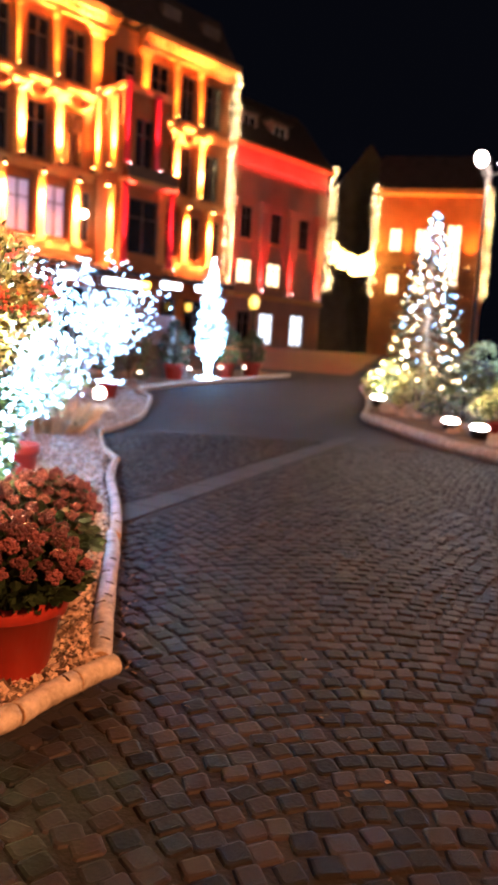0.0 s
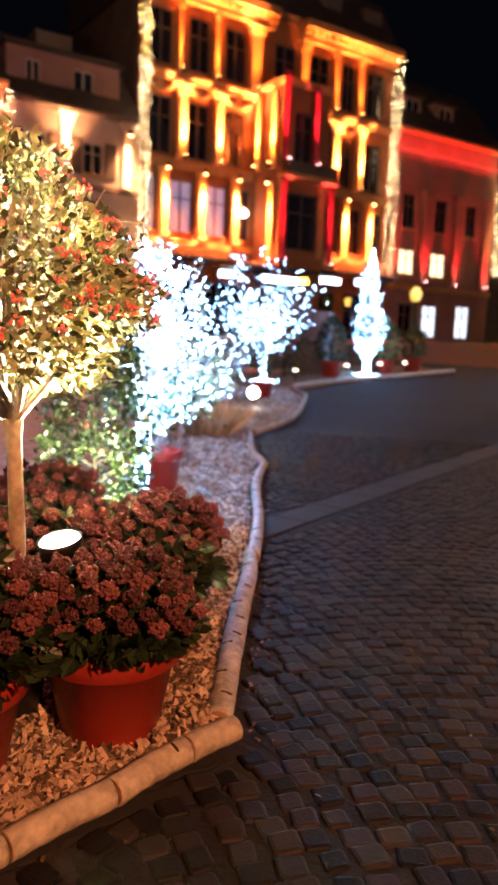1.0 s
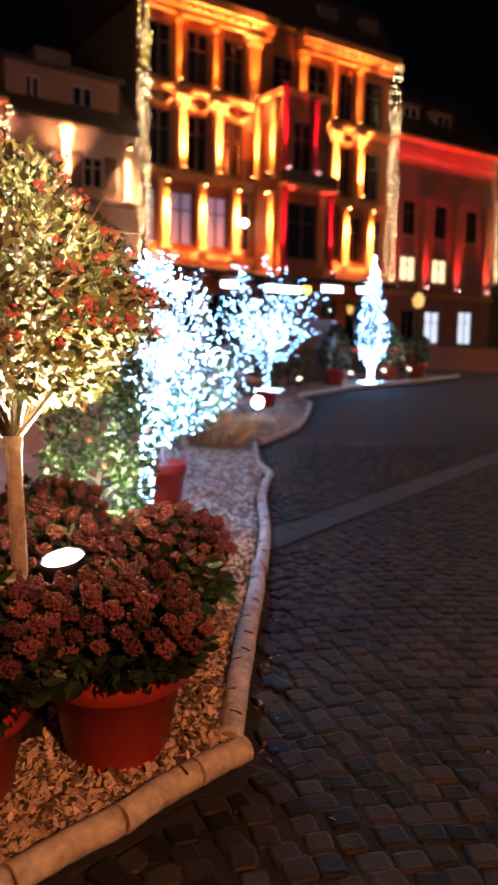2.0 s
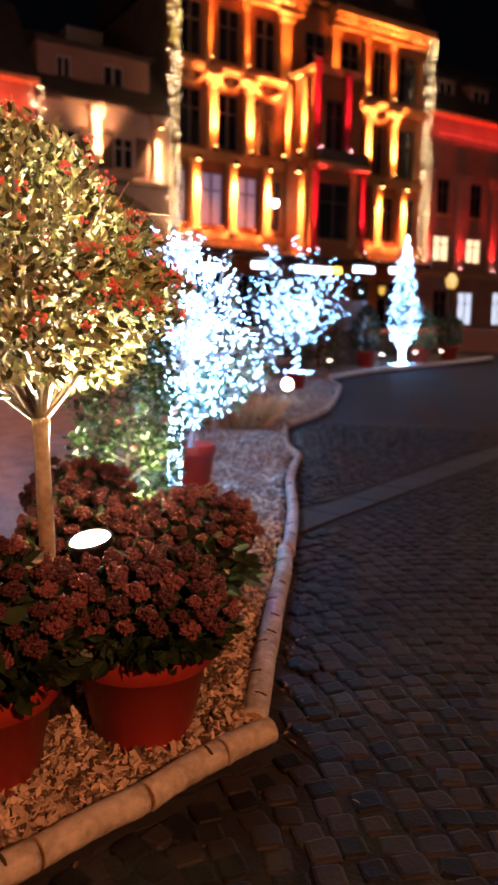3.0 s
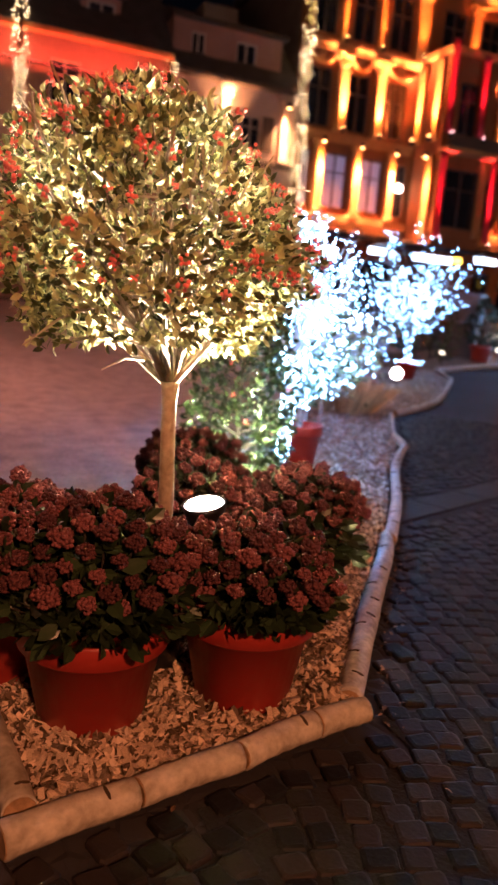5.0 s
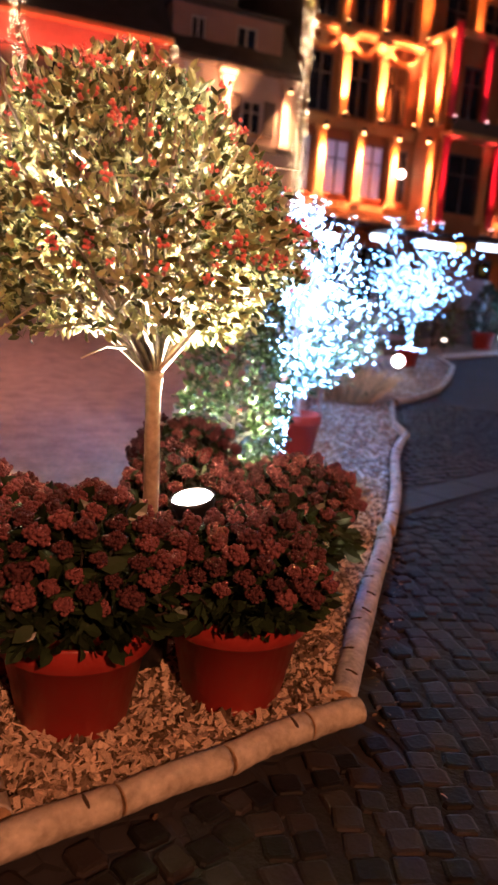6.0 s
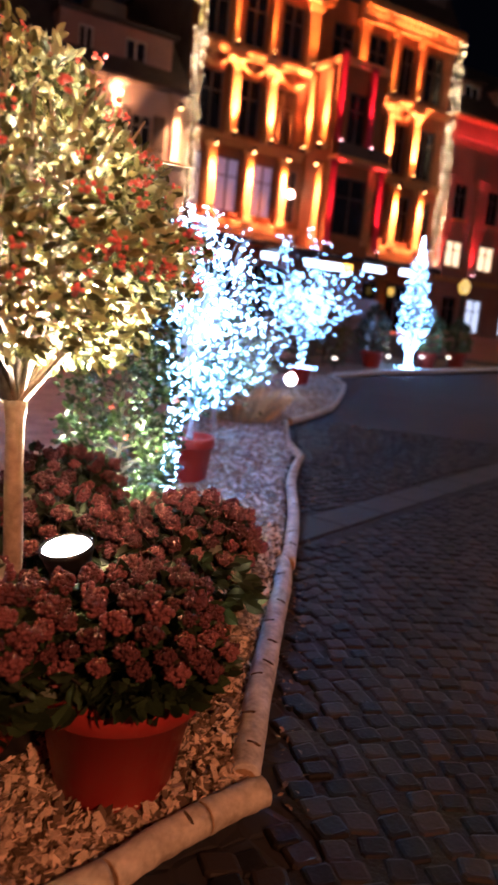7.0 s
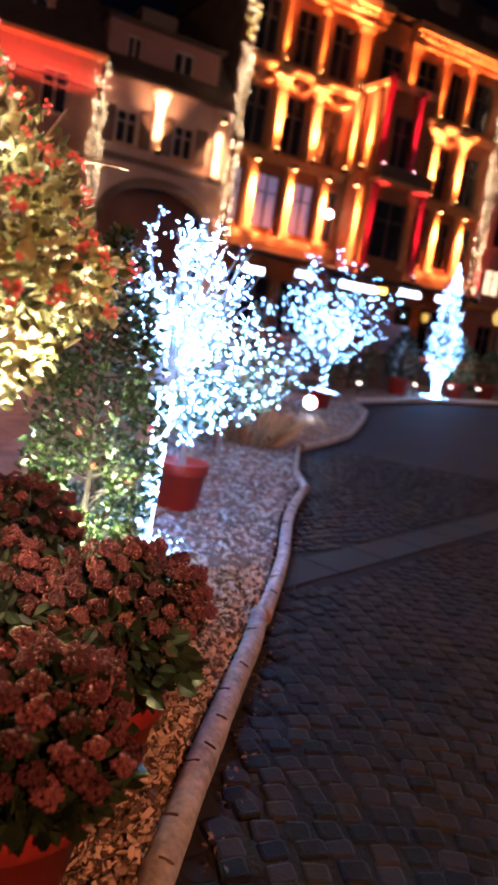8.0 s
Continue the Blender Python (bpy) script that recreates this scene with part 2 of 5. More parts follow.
def tube(bm, pts, radii, seg=8, caps=True, rough=0.0, rnd=None):
    """A round bar along a polyline, its radius going from point to point."""
    pts = [Vector(p) for p in pts]
    rings = []
    side = None
    for i, p in enumerate(pts):
        d = (pts[min(i + 1, len(pts) - 1)] - pts[max(i - 1, 0)]).normalized()
        side = (d.cross(Vector((0, 0, 1)) if abs(d.z) < 0.9 else Vector((1, 0, 0)))).normalized() if side is None else (side - d * side.dot(d)).normalized()
        up = d.cross(side)
        ring = []
        for k in range(seg):
            a = 2 * math.pi * k / seg
            r = radii[i] * (1 + (rnd.uniform(-rough, rough) if rnd else 0))
            ring.append(bm.verts.new(p + side * (r * math.cos(a)) + up * (r * math.sin(a))))
        rings.append(ring)
    for a, b in zip(rings, rings[1:]):
        for k in range(seg):
            bm.faces.new((a[k], a[(k + 1) % seg], b[(k + 1) % seg], b[k]))
    if caps:
        bm.faces.new(list(reversed(rings[0])))
        bm.faces.new(rings[-1])
    return bm


def smooth_line(pts, n=6):
    """Points along a soft curve through the given ones."""
    pts = [Vector(p) for p in pts]
    out = []
    for i in range(len(pts) - 1):
        p0, p1, p2, p3 = pts[max(i - 1, 0)], pts[i], pts[i + 1], pts[min(i + 2, len(pts) - 1)]
        for k in range(n):
            t = k / n
            out.append(0.5 * ((2 * p1) + (p2 - p0) * t + (2 * p0 - 5 * p1 + 4 * p2 - p3) * t * t + (3 * p1 - p0 - 3 * p2 + p3) * t ** 3))
    out.append(pts[-1])
    return out


OCTA_V = [(1, 0, 0), (-1, 0, 0), (0, 1, 0), (0, -1, 0), (0, 0, 1), (0, 0, -1)]
OCTA_F = [(0, 2, 4), (2, 1, 4), (1, 3, 4), (3, 0, 4), (2, 0, 5), (1, 2, 5), (3, 1, 5), (0, 3, 5)]
LEAF_V = [(0, 0, 0), (0.28, 0.35, 0.08), (0.24, 0.7, 0.06), (0, 1, -0.06), (-0.24, 0.7, 0.06), (-0.28, 0.35, 0.08), (0, 0.5, 0.0)]
LEAF_F = [(0, 1, 6), (1, 2, 6), (2, 3, 6), (3, 4, 6), (4, 5, 6), (5, 0, 6)]
ico = bmesh.new()
bmesh.ops.create_icosphere(ico, subdivisions=1, radius=1)
ICO_V = [tuple(v.co) for v in ico.verts]
ICO_F = [tuple(v.index for v in f.verts) for f in ico.faces]
ico.free()


def at(p, scale=1.0, rnd=None, way=None):
    """A pose at p, turned at random, or with its y axis along way and a random spin."""
    if way is not None:
        q = Vector(way).to_track_quat("Y", "Z").to_matrix().to_4x4()
        spin = Matrix.Rotation(rnd.uniform(0, 6.28), 4, "Y") if rnd else Matrix.Identity(4)
        r = q @ spin
    elif rnd:
        r = Euler((rnd.uniform(0, 6.28), rnd.uniform(0, 6.28), rnd.uniform(0, 6.28))).to_matrix().to_4x4()
    else:
        r = Matrix.Identity(4)
    s = (scale, scale, scale) if not isinstance(scale, tuple) else scale
    return Matrix.Translation(p) @ r @ Matrix.Diagonal((*s, 1))


def ball_point(rnd):
    while True:
        v = Vector((rnd.uniform(-1, 1), rnd.uniform(-1, 1), rnd.uniform(-1, 1)))
        if 0.05 < v.length < 1:
            return v


# ---- ground, bed and road ----
def axis(lo, hi):
    a = [v for v in np.arange(lo, hi, 1.0)]
    out, v, s = [], hi, 1.5
    while v < 1500:
        out.append(v)
        v += s
        s *= 1.35
    left, v, s = [], lo - 1.5, 1.5
    while v > -1500:
        left.append(v)
        v -= s
        s *= 1.35
    return left[::-1] + a + out


def build_ground():
    xs, ys = axis(-45, 12), axis(-12, 65)
    vs = [(x, y, ground_z(x, y) - 0.016) for y in ys for x in xs]
    w = len(xs)
    fs = [(j * w + i, j * w + i + 1, (j + 1) * w + i + 1, (j + 1) * w + i) for j in range(len(ys) - 1) for i in range(w - 1)]
    me = bpy.data.meshes.new("ground")
    me.from_pydata(vs, [], fs)
    finish(me, True)
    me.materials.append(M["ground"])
    tagged(new("ground", me), "dark worn stone-paved square rising gently away", "ground", kind="structure")


build_ground()

EDGE = [(-1.965, 2.184), (-2.36, 2.43), (-2.90, 2.83), (-3.45, 3.26), (-4.40, 3.96), (-5.45, 4.66), (-6.35, 5.38), (-7.3, 5.98), (-8.42, 6.66)]
BED = EDGE + [(-9.6, 8.3), (-11.8, 10.3), (-12.9, 10.75), (-13.3, 10.2), (-11.0, 6.8), (-8.0, 4.35), (-5.4, 2.6), (-3.5, 1.45), (-2.5, 1.0), (-1.70, 1.05)]


def inside(x, y, poly):
    hit = False
    for (x0, y0), (x1, y1) in zip(poly, poly[1:] + poly[:1]):
        if (y0 > y) != (y1 > y) and x < (x1 - x0) * (y - y0) / (y1 - y0) + x0:
            hit = not hit
    return hit


def edge_gap(x, y, poly):
    best = 9.0
    for (x0, y0), (x1, y1) in zip(poly, poly[1:] + poly[:1]):
        dx, dy = x1 - x0, y1 - y0
        t = max(0, min(1, ((x - x0) * dx + (y - y0) * dy) / (dx * dx + dy * dy)))
        best = min(best, math.hypot(x - x0 - t * dx, y - y0 - t * dy))
    return best


def mulch_z(x, y):
    g = edge_gap(x, y, BED)
    return ground_z(x, y) + 0.012 + 0.048 * min(1, g / 0.14) + 0.014 * noise.noise((x * 3, y * 3, 0.3))


def build_bed():
    step = 0.07
    verts, index, faces = [], {}, []
    nx, ny = int(12 / step), int(10.2 / step)
    for j in range(ny):
        for i in range(nx):
            x, y = -13.4 + i * step, 0.9 + j * step
            if inside(x, y, BED):
                index[i, j] = len(verts)
                verts.append((x, y, mulch_z(x, y)))
    for (i, j), k in index.items():
        q = [(i, j), (i + 1, j), (i + 1, j + 1), (i, j + 1)]
        if all(c in index for c in q):
            faces.append(tuple(index[c] for c in q))
    me = bpy.data.meshes.new("planting_bed")
    me.from_pydata(verts, [], faces)
    finish(me, True)
    me.materials.append(M["mulch"])
    bed = tagged(new("planting_bed", me), "long planting bed covered with pale wood chips", "planting bed", kind="structure")
    chip_v = [(-1, -0.45, 0), (1, -0.35, 0.0), (0.8, 0.5, 0.05), (-0.9, 0.4, 0.1), (-1, -0.45, 0.22), (1, -0.35, 0.25), (0.8, 0.5, 0.28), (-0.9, 0.4, 0.3)]
    chip_f = [(0, 3, 2, 1), (4, 5, 6, 7), (0, 1, 5, 4), (1, 2, 6, 5), (2, 3, 7, 6), (3, 0, 4, 7)]
    rnd = random.Random(3)
    near, far, single = [], [], []
    while len(near) < 18500:
        x, y = rnd.uniform(-4.2, -1.68), rnd.uniform(1.0, 3.7)
        if inside(x, y, BED) and edge_gap(x, y, BED) > 0.035:
            s = 0.007 + 0.019 * rnd.random() ** 1.6
            m = Matrix.Translation((x, y, mulch_z(x, y) + rnd.uniform(0, 0.022))) @ Euler((rnd.gauss(0, 0.62), rnd.gauss(0, 0.62), rnd.uniform(0, 6.28))).to_matrix().to_4x4() @ Matrix.Diagonal((s * rnd.uniform(0.55, 1.25), s, s * 0.7, 1))
            (single if len(single) < 260 and x > -2.1 and s > 0.014 else near).append(m)
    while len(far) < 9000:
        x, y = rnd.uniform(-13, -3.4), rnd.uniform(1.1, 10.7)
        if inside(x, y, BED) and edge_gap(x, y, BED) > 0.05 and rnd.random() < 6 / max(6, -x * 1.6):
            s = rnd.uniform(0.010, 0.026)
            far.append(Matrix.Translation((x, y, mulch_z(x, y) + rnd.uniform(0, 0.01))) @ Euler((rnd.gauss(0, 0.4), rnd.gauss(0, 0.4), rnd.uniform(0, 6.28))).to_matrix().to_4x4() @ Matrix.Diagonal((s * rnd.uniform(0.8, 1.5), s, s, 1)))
    scatter("wood_chips", chip_v, chip_f, near, "chip", bed)
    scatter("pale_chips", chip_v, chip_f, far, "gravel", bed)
    return bed, (chip_v, chip_f, single)


bed, chip_rest = build_bed()


def timber(name, pts, radii, material, label, scars=(), seed=1, group="timber edging of the bed"):
    """A round log lying along a line, with sawn ends and dark scars of cut branches."""
    rnd = random.Random(seed)
    line = smooth_line(pts, 7)
    rr = np.interp(np.linspace(0, 1, len(line)), np.linspace(0, 1, len(radii)), radii)
    rr = [r * (1 + 0.05 * noise.noise((i * 0.5, seed, 0))) for i, r in enumerate(rr)]
    base = line[0].copy()
    line = [p - base for p in line]
    log = thing(name, base, label, "log", group)
    part("stem", tube(bmesh.new(), line, rr, 14, True, 0.035, rnd), material, log, smooth=True)
    for end, nxt, r in ((line[0], line[1], rr[0]), (line[-1], line[-2], rr[-1])):
        d = (end - nxt).normalized()
        bm = bmesh.new()
        tube(bm, [end - d * 0.004, end + d * 0.003], [r * 0.95, r * 0.90], 12)
        part("sawn_end", bm, "log_end", log)
    for k, side in scars:
        i = min(len(line) - 2, int(k * (len(line) - 1)))
        f = k * (len(line) - 1) - i
        p = line[i].lerp(line[i + 1], f)
        d = (line[i + 1] - line[i]).normalized()
        across = Vector((d.y, -d.x, 0)) * side
        p = p + (Vector((0, 0, 1)) * 0.93 + across * 0.33).normalized() * rr[i] * 0.97
        bm = bmesh.new()
        bmesh.ops.create_icosphere(bm, subdivisions=2, radius=1, matrix=Matrix.Translation(p) @ Matrix.Rotation(math.atan2(across.y, across.x) + rnd.uniform(-0.3, 0.3), 4, "Z") @ Matrix.Rotation(0.3, 4, "Y") @ Matrix.Diagonal((0.024, 0.0055, 0.006, 1)))
        part("branch_scar", bm, "scar", log, smooth=True)
    return log


R = 0.045
front = [(-1.994, 2.188), (-1.960, 1.975), (-1.870, 1.675), (-1.797, 1.345), (-1.716, 0.985)]
for i, (a, b) in enumerate(zip(front[:-1], front[1:])):
    va, vb = Vector((*a, R - 0.005)), Vector((*b, R - 0.005))
    d = (vb - va).normalized() * 0.006
    mid = (va + vb) / 2 + Vector((rng.uniform(-0.006, 0.006), 0, 0.002))
    timber("edging_log", [va + d, mid, vb - d], [R * rng.uniform(0.94, 1.04), R * rng.uniform(0.94, 1.06)], "log",
           "pale peeled round timber length edging the wood-chip bed", [(rng.uniform(0.2, 0.8), rng.choice((-1, 1)))] if i % 2 else [], seed=20 + i)
timber("edging_log", [(-1.80, 1.045, 0.048), (-1.98, 1.03, 0.055), (-2.35, 0.985, 0.048)], [0.046, 0.044], "log", "pale peeled round timber length turning the bed's corner", [(0.2, 1)], seed=31)
timber("edging_log", [(-2.045, 2.15, 0.044), (-2.39, 2.41, 0.046), (-2.895, 2.805, 0.046), (-3.33, 3.155, 0.05), (-3.63, 3.36, 0.045)],
       [0.047, 0.05, 0.046, 0.044], "bark", "long crooked birch log edging the bed beside the road",
       [(0.10, 1), (0.19, -1), (0.31, -1), (0.35, 1), (0.42, 1), (0.50, -1), (0.60, 1), (0.78, -1)], seed=40)
timber("edging_log", [(-3.60, 3.37, 0.042), (-4.40, 3.97, 0.045), (-5.45, 4.68, 0.042), (-6.33, 5.40, 0.045)],
       [0.044, 0.040, 0.042, 0.036], "bark", "slim birch log edging the bed beside the road", [(0.12, 1), (0.2, -1), (0.4, 1), (0.55, -1), (0.7, 1)], seed=41)
timber("edging_log", [(-6.31, 5.40, 0.04), (-7.0, 5.72, 0.045), (-7.6, 6.1, 0.042), (-8.45, 6.68, 0.05)],
       [0.038, 0.036, 0.03], "bark", "thin crooked birch pole edging the bed", [(0.3, 1), (0.6, -1)], seed=42)
far_line = [(-8.45, 6.72), (-9.6, 8.3), (-10.7, 9.35), (-11.8, 10.3), (-12.9, 10.8)]
for a, b in zip(far_line, far_line[1:]):
    timber("edging_log", [(*a, ground_z(*a) + 0.05), ((a[0] + b[0]) / 2, (a[1] + b[1]) / 2 + 0.02, ground_z((a[0] + b[0]) / 2, (a[1] + b[1]) / 2) + 0.055), (*b, ground_z(*b) + 0.05)],
           [0.05, 0.05], "bark", "brown round log edging the far end of the bed", [(0.5, 1)], seed=int(-a[0] * 7))


# ---- potted plants ----
def pot_mesh(r_top, r_base, h, parent):
    bm = lathe([(r_base * 0.96, 0), (r_base, 0.008), (r_base + (r_top - r_base) * 0.72, h * 0.76), (r_top * 0.955, h * 0.765), (r_top, h * 0.79), (r_top * 1.015, h * 0.985), (r_top * 1.005, h),
                (r_top * 0.955, h), (r_top * 0.94, h * 0.9)], 40)
    part("pot", bm, "pot", parent, smooth=True)
    bm = lathe([(r_top * 0.5, h * 0.80), (r_top * 0.93, h * 0.86), (r_top * 0.935, h * 0.87), (0.02, h * 0.90)], 24)
    part("soil", bm, "soil", parent, smooth=True)


def cluster_mesh(seed):
    """A blunt cone packed with tiny round buds, built of a few side sprays."""
    rnd = random.Random(seed)
    mats = []
    for k in range(7):
        a = k * 2.4
        c = Vector((math.cos(a) * 0.012, math.sin(a) * 0.012, 0.004 + 0.003 * k)) if k < 6 else Vector((0, 0, 0.024))
        for _ in range(20):
            p = c + ball_point(rnd).normalized() * rnd.uniform(0.0065, 0.0095)
            mats.append(at(p, rnd.uniform(0.0036, 0.0050)))
    return joined("flower_head", ICO_V, ICO_F, mats, "bud", True)


CLUSTERS = [cluster_mesh(s) for s in (1, 2, 3, 4)]


def skimmia(place, rx, rz, cz, n, seed, label, pot=(0.228, 0.157, 0.34), lean=(0, 0)):
    rnd = random.Random(seed)
    ob = thing("potted_skimmia", place, label, "potted shrub", "potted skimmias in the bed", 0 if lean[0] else rnd.uniform(0, 360))
    pot_mesh(*pot, ob)
    stems, leaves = bmesh.new(), []
    for k in range(n):
        a = 2.39996 * k
        t = (k + 0.5) / n
        el = math.asin(1 - 1.20 * t)
        v = Vector((math.cos(a) * math.cos(el), math.sin(a) * math.cos(el), math.sin(el)))
        bumpy = 1 + 0.16 * noise.noise(v * 2.2 + Vector((seed, 0, 0))) + rnd.uniform(-0.07, 0.05)
        p = Vector((v.x * rx * bumpy + lean[0], v.y * rx * bumpy + lean[1], cz + v.z * rz * bumpy))
        out = Vector((v.x, v.y, v.z * 0.8 + 0.75)).normalized()
        if rnd.random() < (0.95 if t < (0.95 if lean[0] else 0.72) else 0.35):
            m = Matrix.Translation(p) @ out.to_track_quat("Z", "Y").to_matrix().to_4x4() @ Matrix.Diagonal((*[rnd.uniform(1.05, 1.75)] * 3, 1))
            part_data("flower_head", rnd.choice(CLUSTERS), ob, m)
        tube(stems, [(p.x * 0.25, p.y * 0.25, cz - rz * 0.75), Vector((p.x * 0.7, p.y * 0.7, (p.z + cz - rz * 0.6) / 2)), p], [0.006, 0.004, 0.003], 5, False)
        for _ in range(9):
            q = p - out * rnd.uniform(0.012, 0.10) + Vector((rnd.uniform(-1, 1), rnd.uniform(-1, 1), rnd.uniform(-1, 1))) * 0.012
            w = (out * rnd.uniform(-0.15, 0.7) + ball_point(rnd).normalized()).normalized()
            leaves.append(at(q, rnd.uniform(0.045, 0.082), rnd, w))
    for _ in range(int(n * 5)):
        v = ball_point(rnd)
        p = Vector((v.x * rx * 0.98, v.y * rx * 0.98, cz + (v.z * 0.75 - 0.35) * rz))
        p.z = max(p.z, pot[2] + (0.02 if math.hypot(p.x, p.y) > pot[0] * 0.8 else -0.02))
        leaves.append(at(p, rnd.uniform(0.05, 0.085), rnd, Vector((v.x, v.y, rnd.uniform(-0.35, 0.4)))))
    part("stem_framework", stems, "soil", ob)
    scatter("leaves", LEAF_V, LEAF_F, leaves, "leaf_dark", ob)
    return ob


skimmia((-2.205, 1.82, 0.035), 0.28, 0.175, 0.41, 104, 1, "bushy red-budded skimmia in a terracotta pot at the corner")
skimmia((-2.20, 1.305, 0.035), 0.295, 0.22, 0.465, 118, 2, "bushy red-budded skimmia in a terracotta pot beside the logs")
skimmia((-2.62, 2.20, 0.035), 0.25, 0.18, 0.45, 84, 3, "red-budded skimmia in a terracotta pot beside the birch log", pot=(0.19, 0.13, 0.29), lean=(-0.16, 0.09))
skimmia((-2.60, 1.08, 0.035), 0.28, 0.20, 0.44, 92, 4, "red-budded skimmia standing behind the front pots")
skimmia((-3.02, 1.88, 0.035), 0.225, 0.19, 0.44, 60, 5, "shaded skimmia with red buds behind the holly trunk")
skimmia((-3.20, 2.50, 0.035), 0.22, 0.15, 0.31, 56, 6, "low red-budded skimmia beside the lit tree", pot=(0.15, 0.11, 0.22))
skimmia((-3.65, 2.12, 0.035), 0.26, 0.20, 0.44, 64, 7, "bright red-budded skimmia beside the green holly shrub")


# ---- trees ----
def limbs(base, crown_c, crown_r, n, seed, spread=1.0, sub=3, z_floor=-0.4, taper=0.0):
    """Branch lines from base into an ellipsoid crown: main limbs, then side twigs."""
    rnd = random.Random(seed)
    base, crown_c = Vector(base), Vector(crown_c)
    lines = []
    for k in range(n):
        a = 2.4 * k + rnd.uniform(-0.4, 0.4)
        el = rnd.uniform(z_floor, 1.3)
        v = Vector((math.cos(a) * math.cos(el) * spread, math.sin(a) * math.cos(el) * spread, math.sin(el)))
        slim = 1 - taper * max(0.0, v.z + 0.35) / 1.35
        tip = crown_c + Vector((v.x * crown_r[0] * slim, v.y * crown_r[0] * slim, v.z * crown_r[1])) * rnd.uniform(0.75, 1.0)
        mid = base.lerp(tip, 0.45) + Vector((rnd.uniform(-0.1, 0.1), rnd.uniform(-0.1, 0.1), rnd.uniform(0.0, 0.12))) * crown_r[0]
        main = smooth_line([base, mid, tip], 4)
        lines.append((main, 1.0))
        for _ in range(sub):
            i = rnd.randint(2, len(main) - 2)
            d = (main[i + 1] - main[i]).normalized()
            w = (d + ball_point(rnd) * 1.1).normalized() * crown_r[0] * rnd.uniform(0.25, 0.5)
            lines.append(([main[i], main[i] + w * 0.5 + Vector((0, 0, 0.02)), main[i] + w], 0.45))
    return lines


def holly_standard():
    x, y = -2.345, 1.545
    ob = thing("holly_tree", (x, y, 0.03), "clipped standard holly with red berries lit from below", "tree")
    z0 = 1.05
    trunk = smooth_line([(-0.10, 0.016, 0.33), (-0.055, 0.014, 0.46), (-0.004, 0.012, 0.62), (0.003, 0.004, 0.84), (0.0, 0.0, z0)], 5)
    part("trunk", tube(bmesh.new(), trunk, np.interp(np.linspace(0, 1, len(trunk)), [0, 0.9, 1], [0.028, 0.0235, 0.031]), 14, True, 0.03, random.Random(5)), "trunk", ob, smooth=True)
    off = Matrix.Translation((-0.125, 0.015, 0))
    part("pot", lathe([(0.105, 0), (0.11, 0.01), (0.134, 0.33), (0.142, 0.335), (0.145, 0.39), (0.138, 0.392), (0.13, 0.36)], 28, None, off), "black_pot", ob, "black plastic nursery pot", True)
    part("soil", lathe([(0.06, 0.32), (0.128, 0.352), (0.02, 0.36)], 20, None, off), "soil", ob, smooth=True)
    centre, rad = Vector((-0.045, -0.075, 1.49)), (0.495, 0.45)
    br = bmesh.new()
    lines = limbs((0, 0, z0 - 0.02), centre, rad, 40, 11, 1.0, 6, -0.55)
    for line, k in lines:
        tube(br, line, list(np.linspace(0.0095 * k + 0.002, 0.0025, len(line))), 6, False)
    part("limb_framework", br, "trunk", ob, smooth=True)
    rnd = random.Random(12)
    leaves, berries = [], []
    while len(leaves) < 9800:
        v = ball_point(rnd)
        r = v.length
        if r < 0.6 and rnd.random() < 0.93:
            continue
        if v.z < -0.72:
            continue
        lump = 1 + 0.13 * noise.noise(v.normalized() * 2.6) + 0.10 * noise.noise(v.normalized() * 6)
        if noise.noise(v * 4.5 + Vector((3, 1, 0))) < -0.16:
            continue
        p = centre + Vector((v.x * rad[0], v.y * rad[0], v.z * rad[1])) * lump
        if v.z > 0:
            p.z -= 0.16 * max(0, 0.45 * v.x + 0.89 * v.y)
        w = (v.normalized() * 0.8 + ball_point(rnd).normalized() + Vector((0, 0, 0.25))).normalized()
        leaves.append(at(p, (rnd.uniform(0.024, 0.036), rnd.uniform(0.028, 0.043), 0.033), rnd, w))
    scatter("leaves", LEAF_V, LEAF_F, leaves, "holly_leaf", ob)
    berry = [joined("berry_sprig", ICO_V, ICO_F, [at(ball_point(random.Random(s * 50 + i)) * 0.016, 0.0055) for i in range(9)], "berry", True) for s in range(3)]
    for k in range(330):
        v = ball_point(rnd).normalized()
        if v.z < -0.4:
            continue
        lump = 1 + 0.13 * noise.noise(v * 2.6) + 0.10 * noise.noise(v * 6)
        p = centre + Vector((v.x * rad[0], v.y * rad[0], v.z * rad[1])) * lump * rnd.uniform(0.96, 1.05)
        if v.z > 0:
            p.z -= 0.16 * max(0, 0.45 * v.x + 0.89 * v.y)
        part_data("berry_sprig", rnd.choice(berry), ob, at(p, rnd.uniform(0.7, 1.25), rnd))
    return ob


holly_standard()


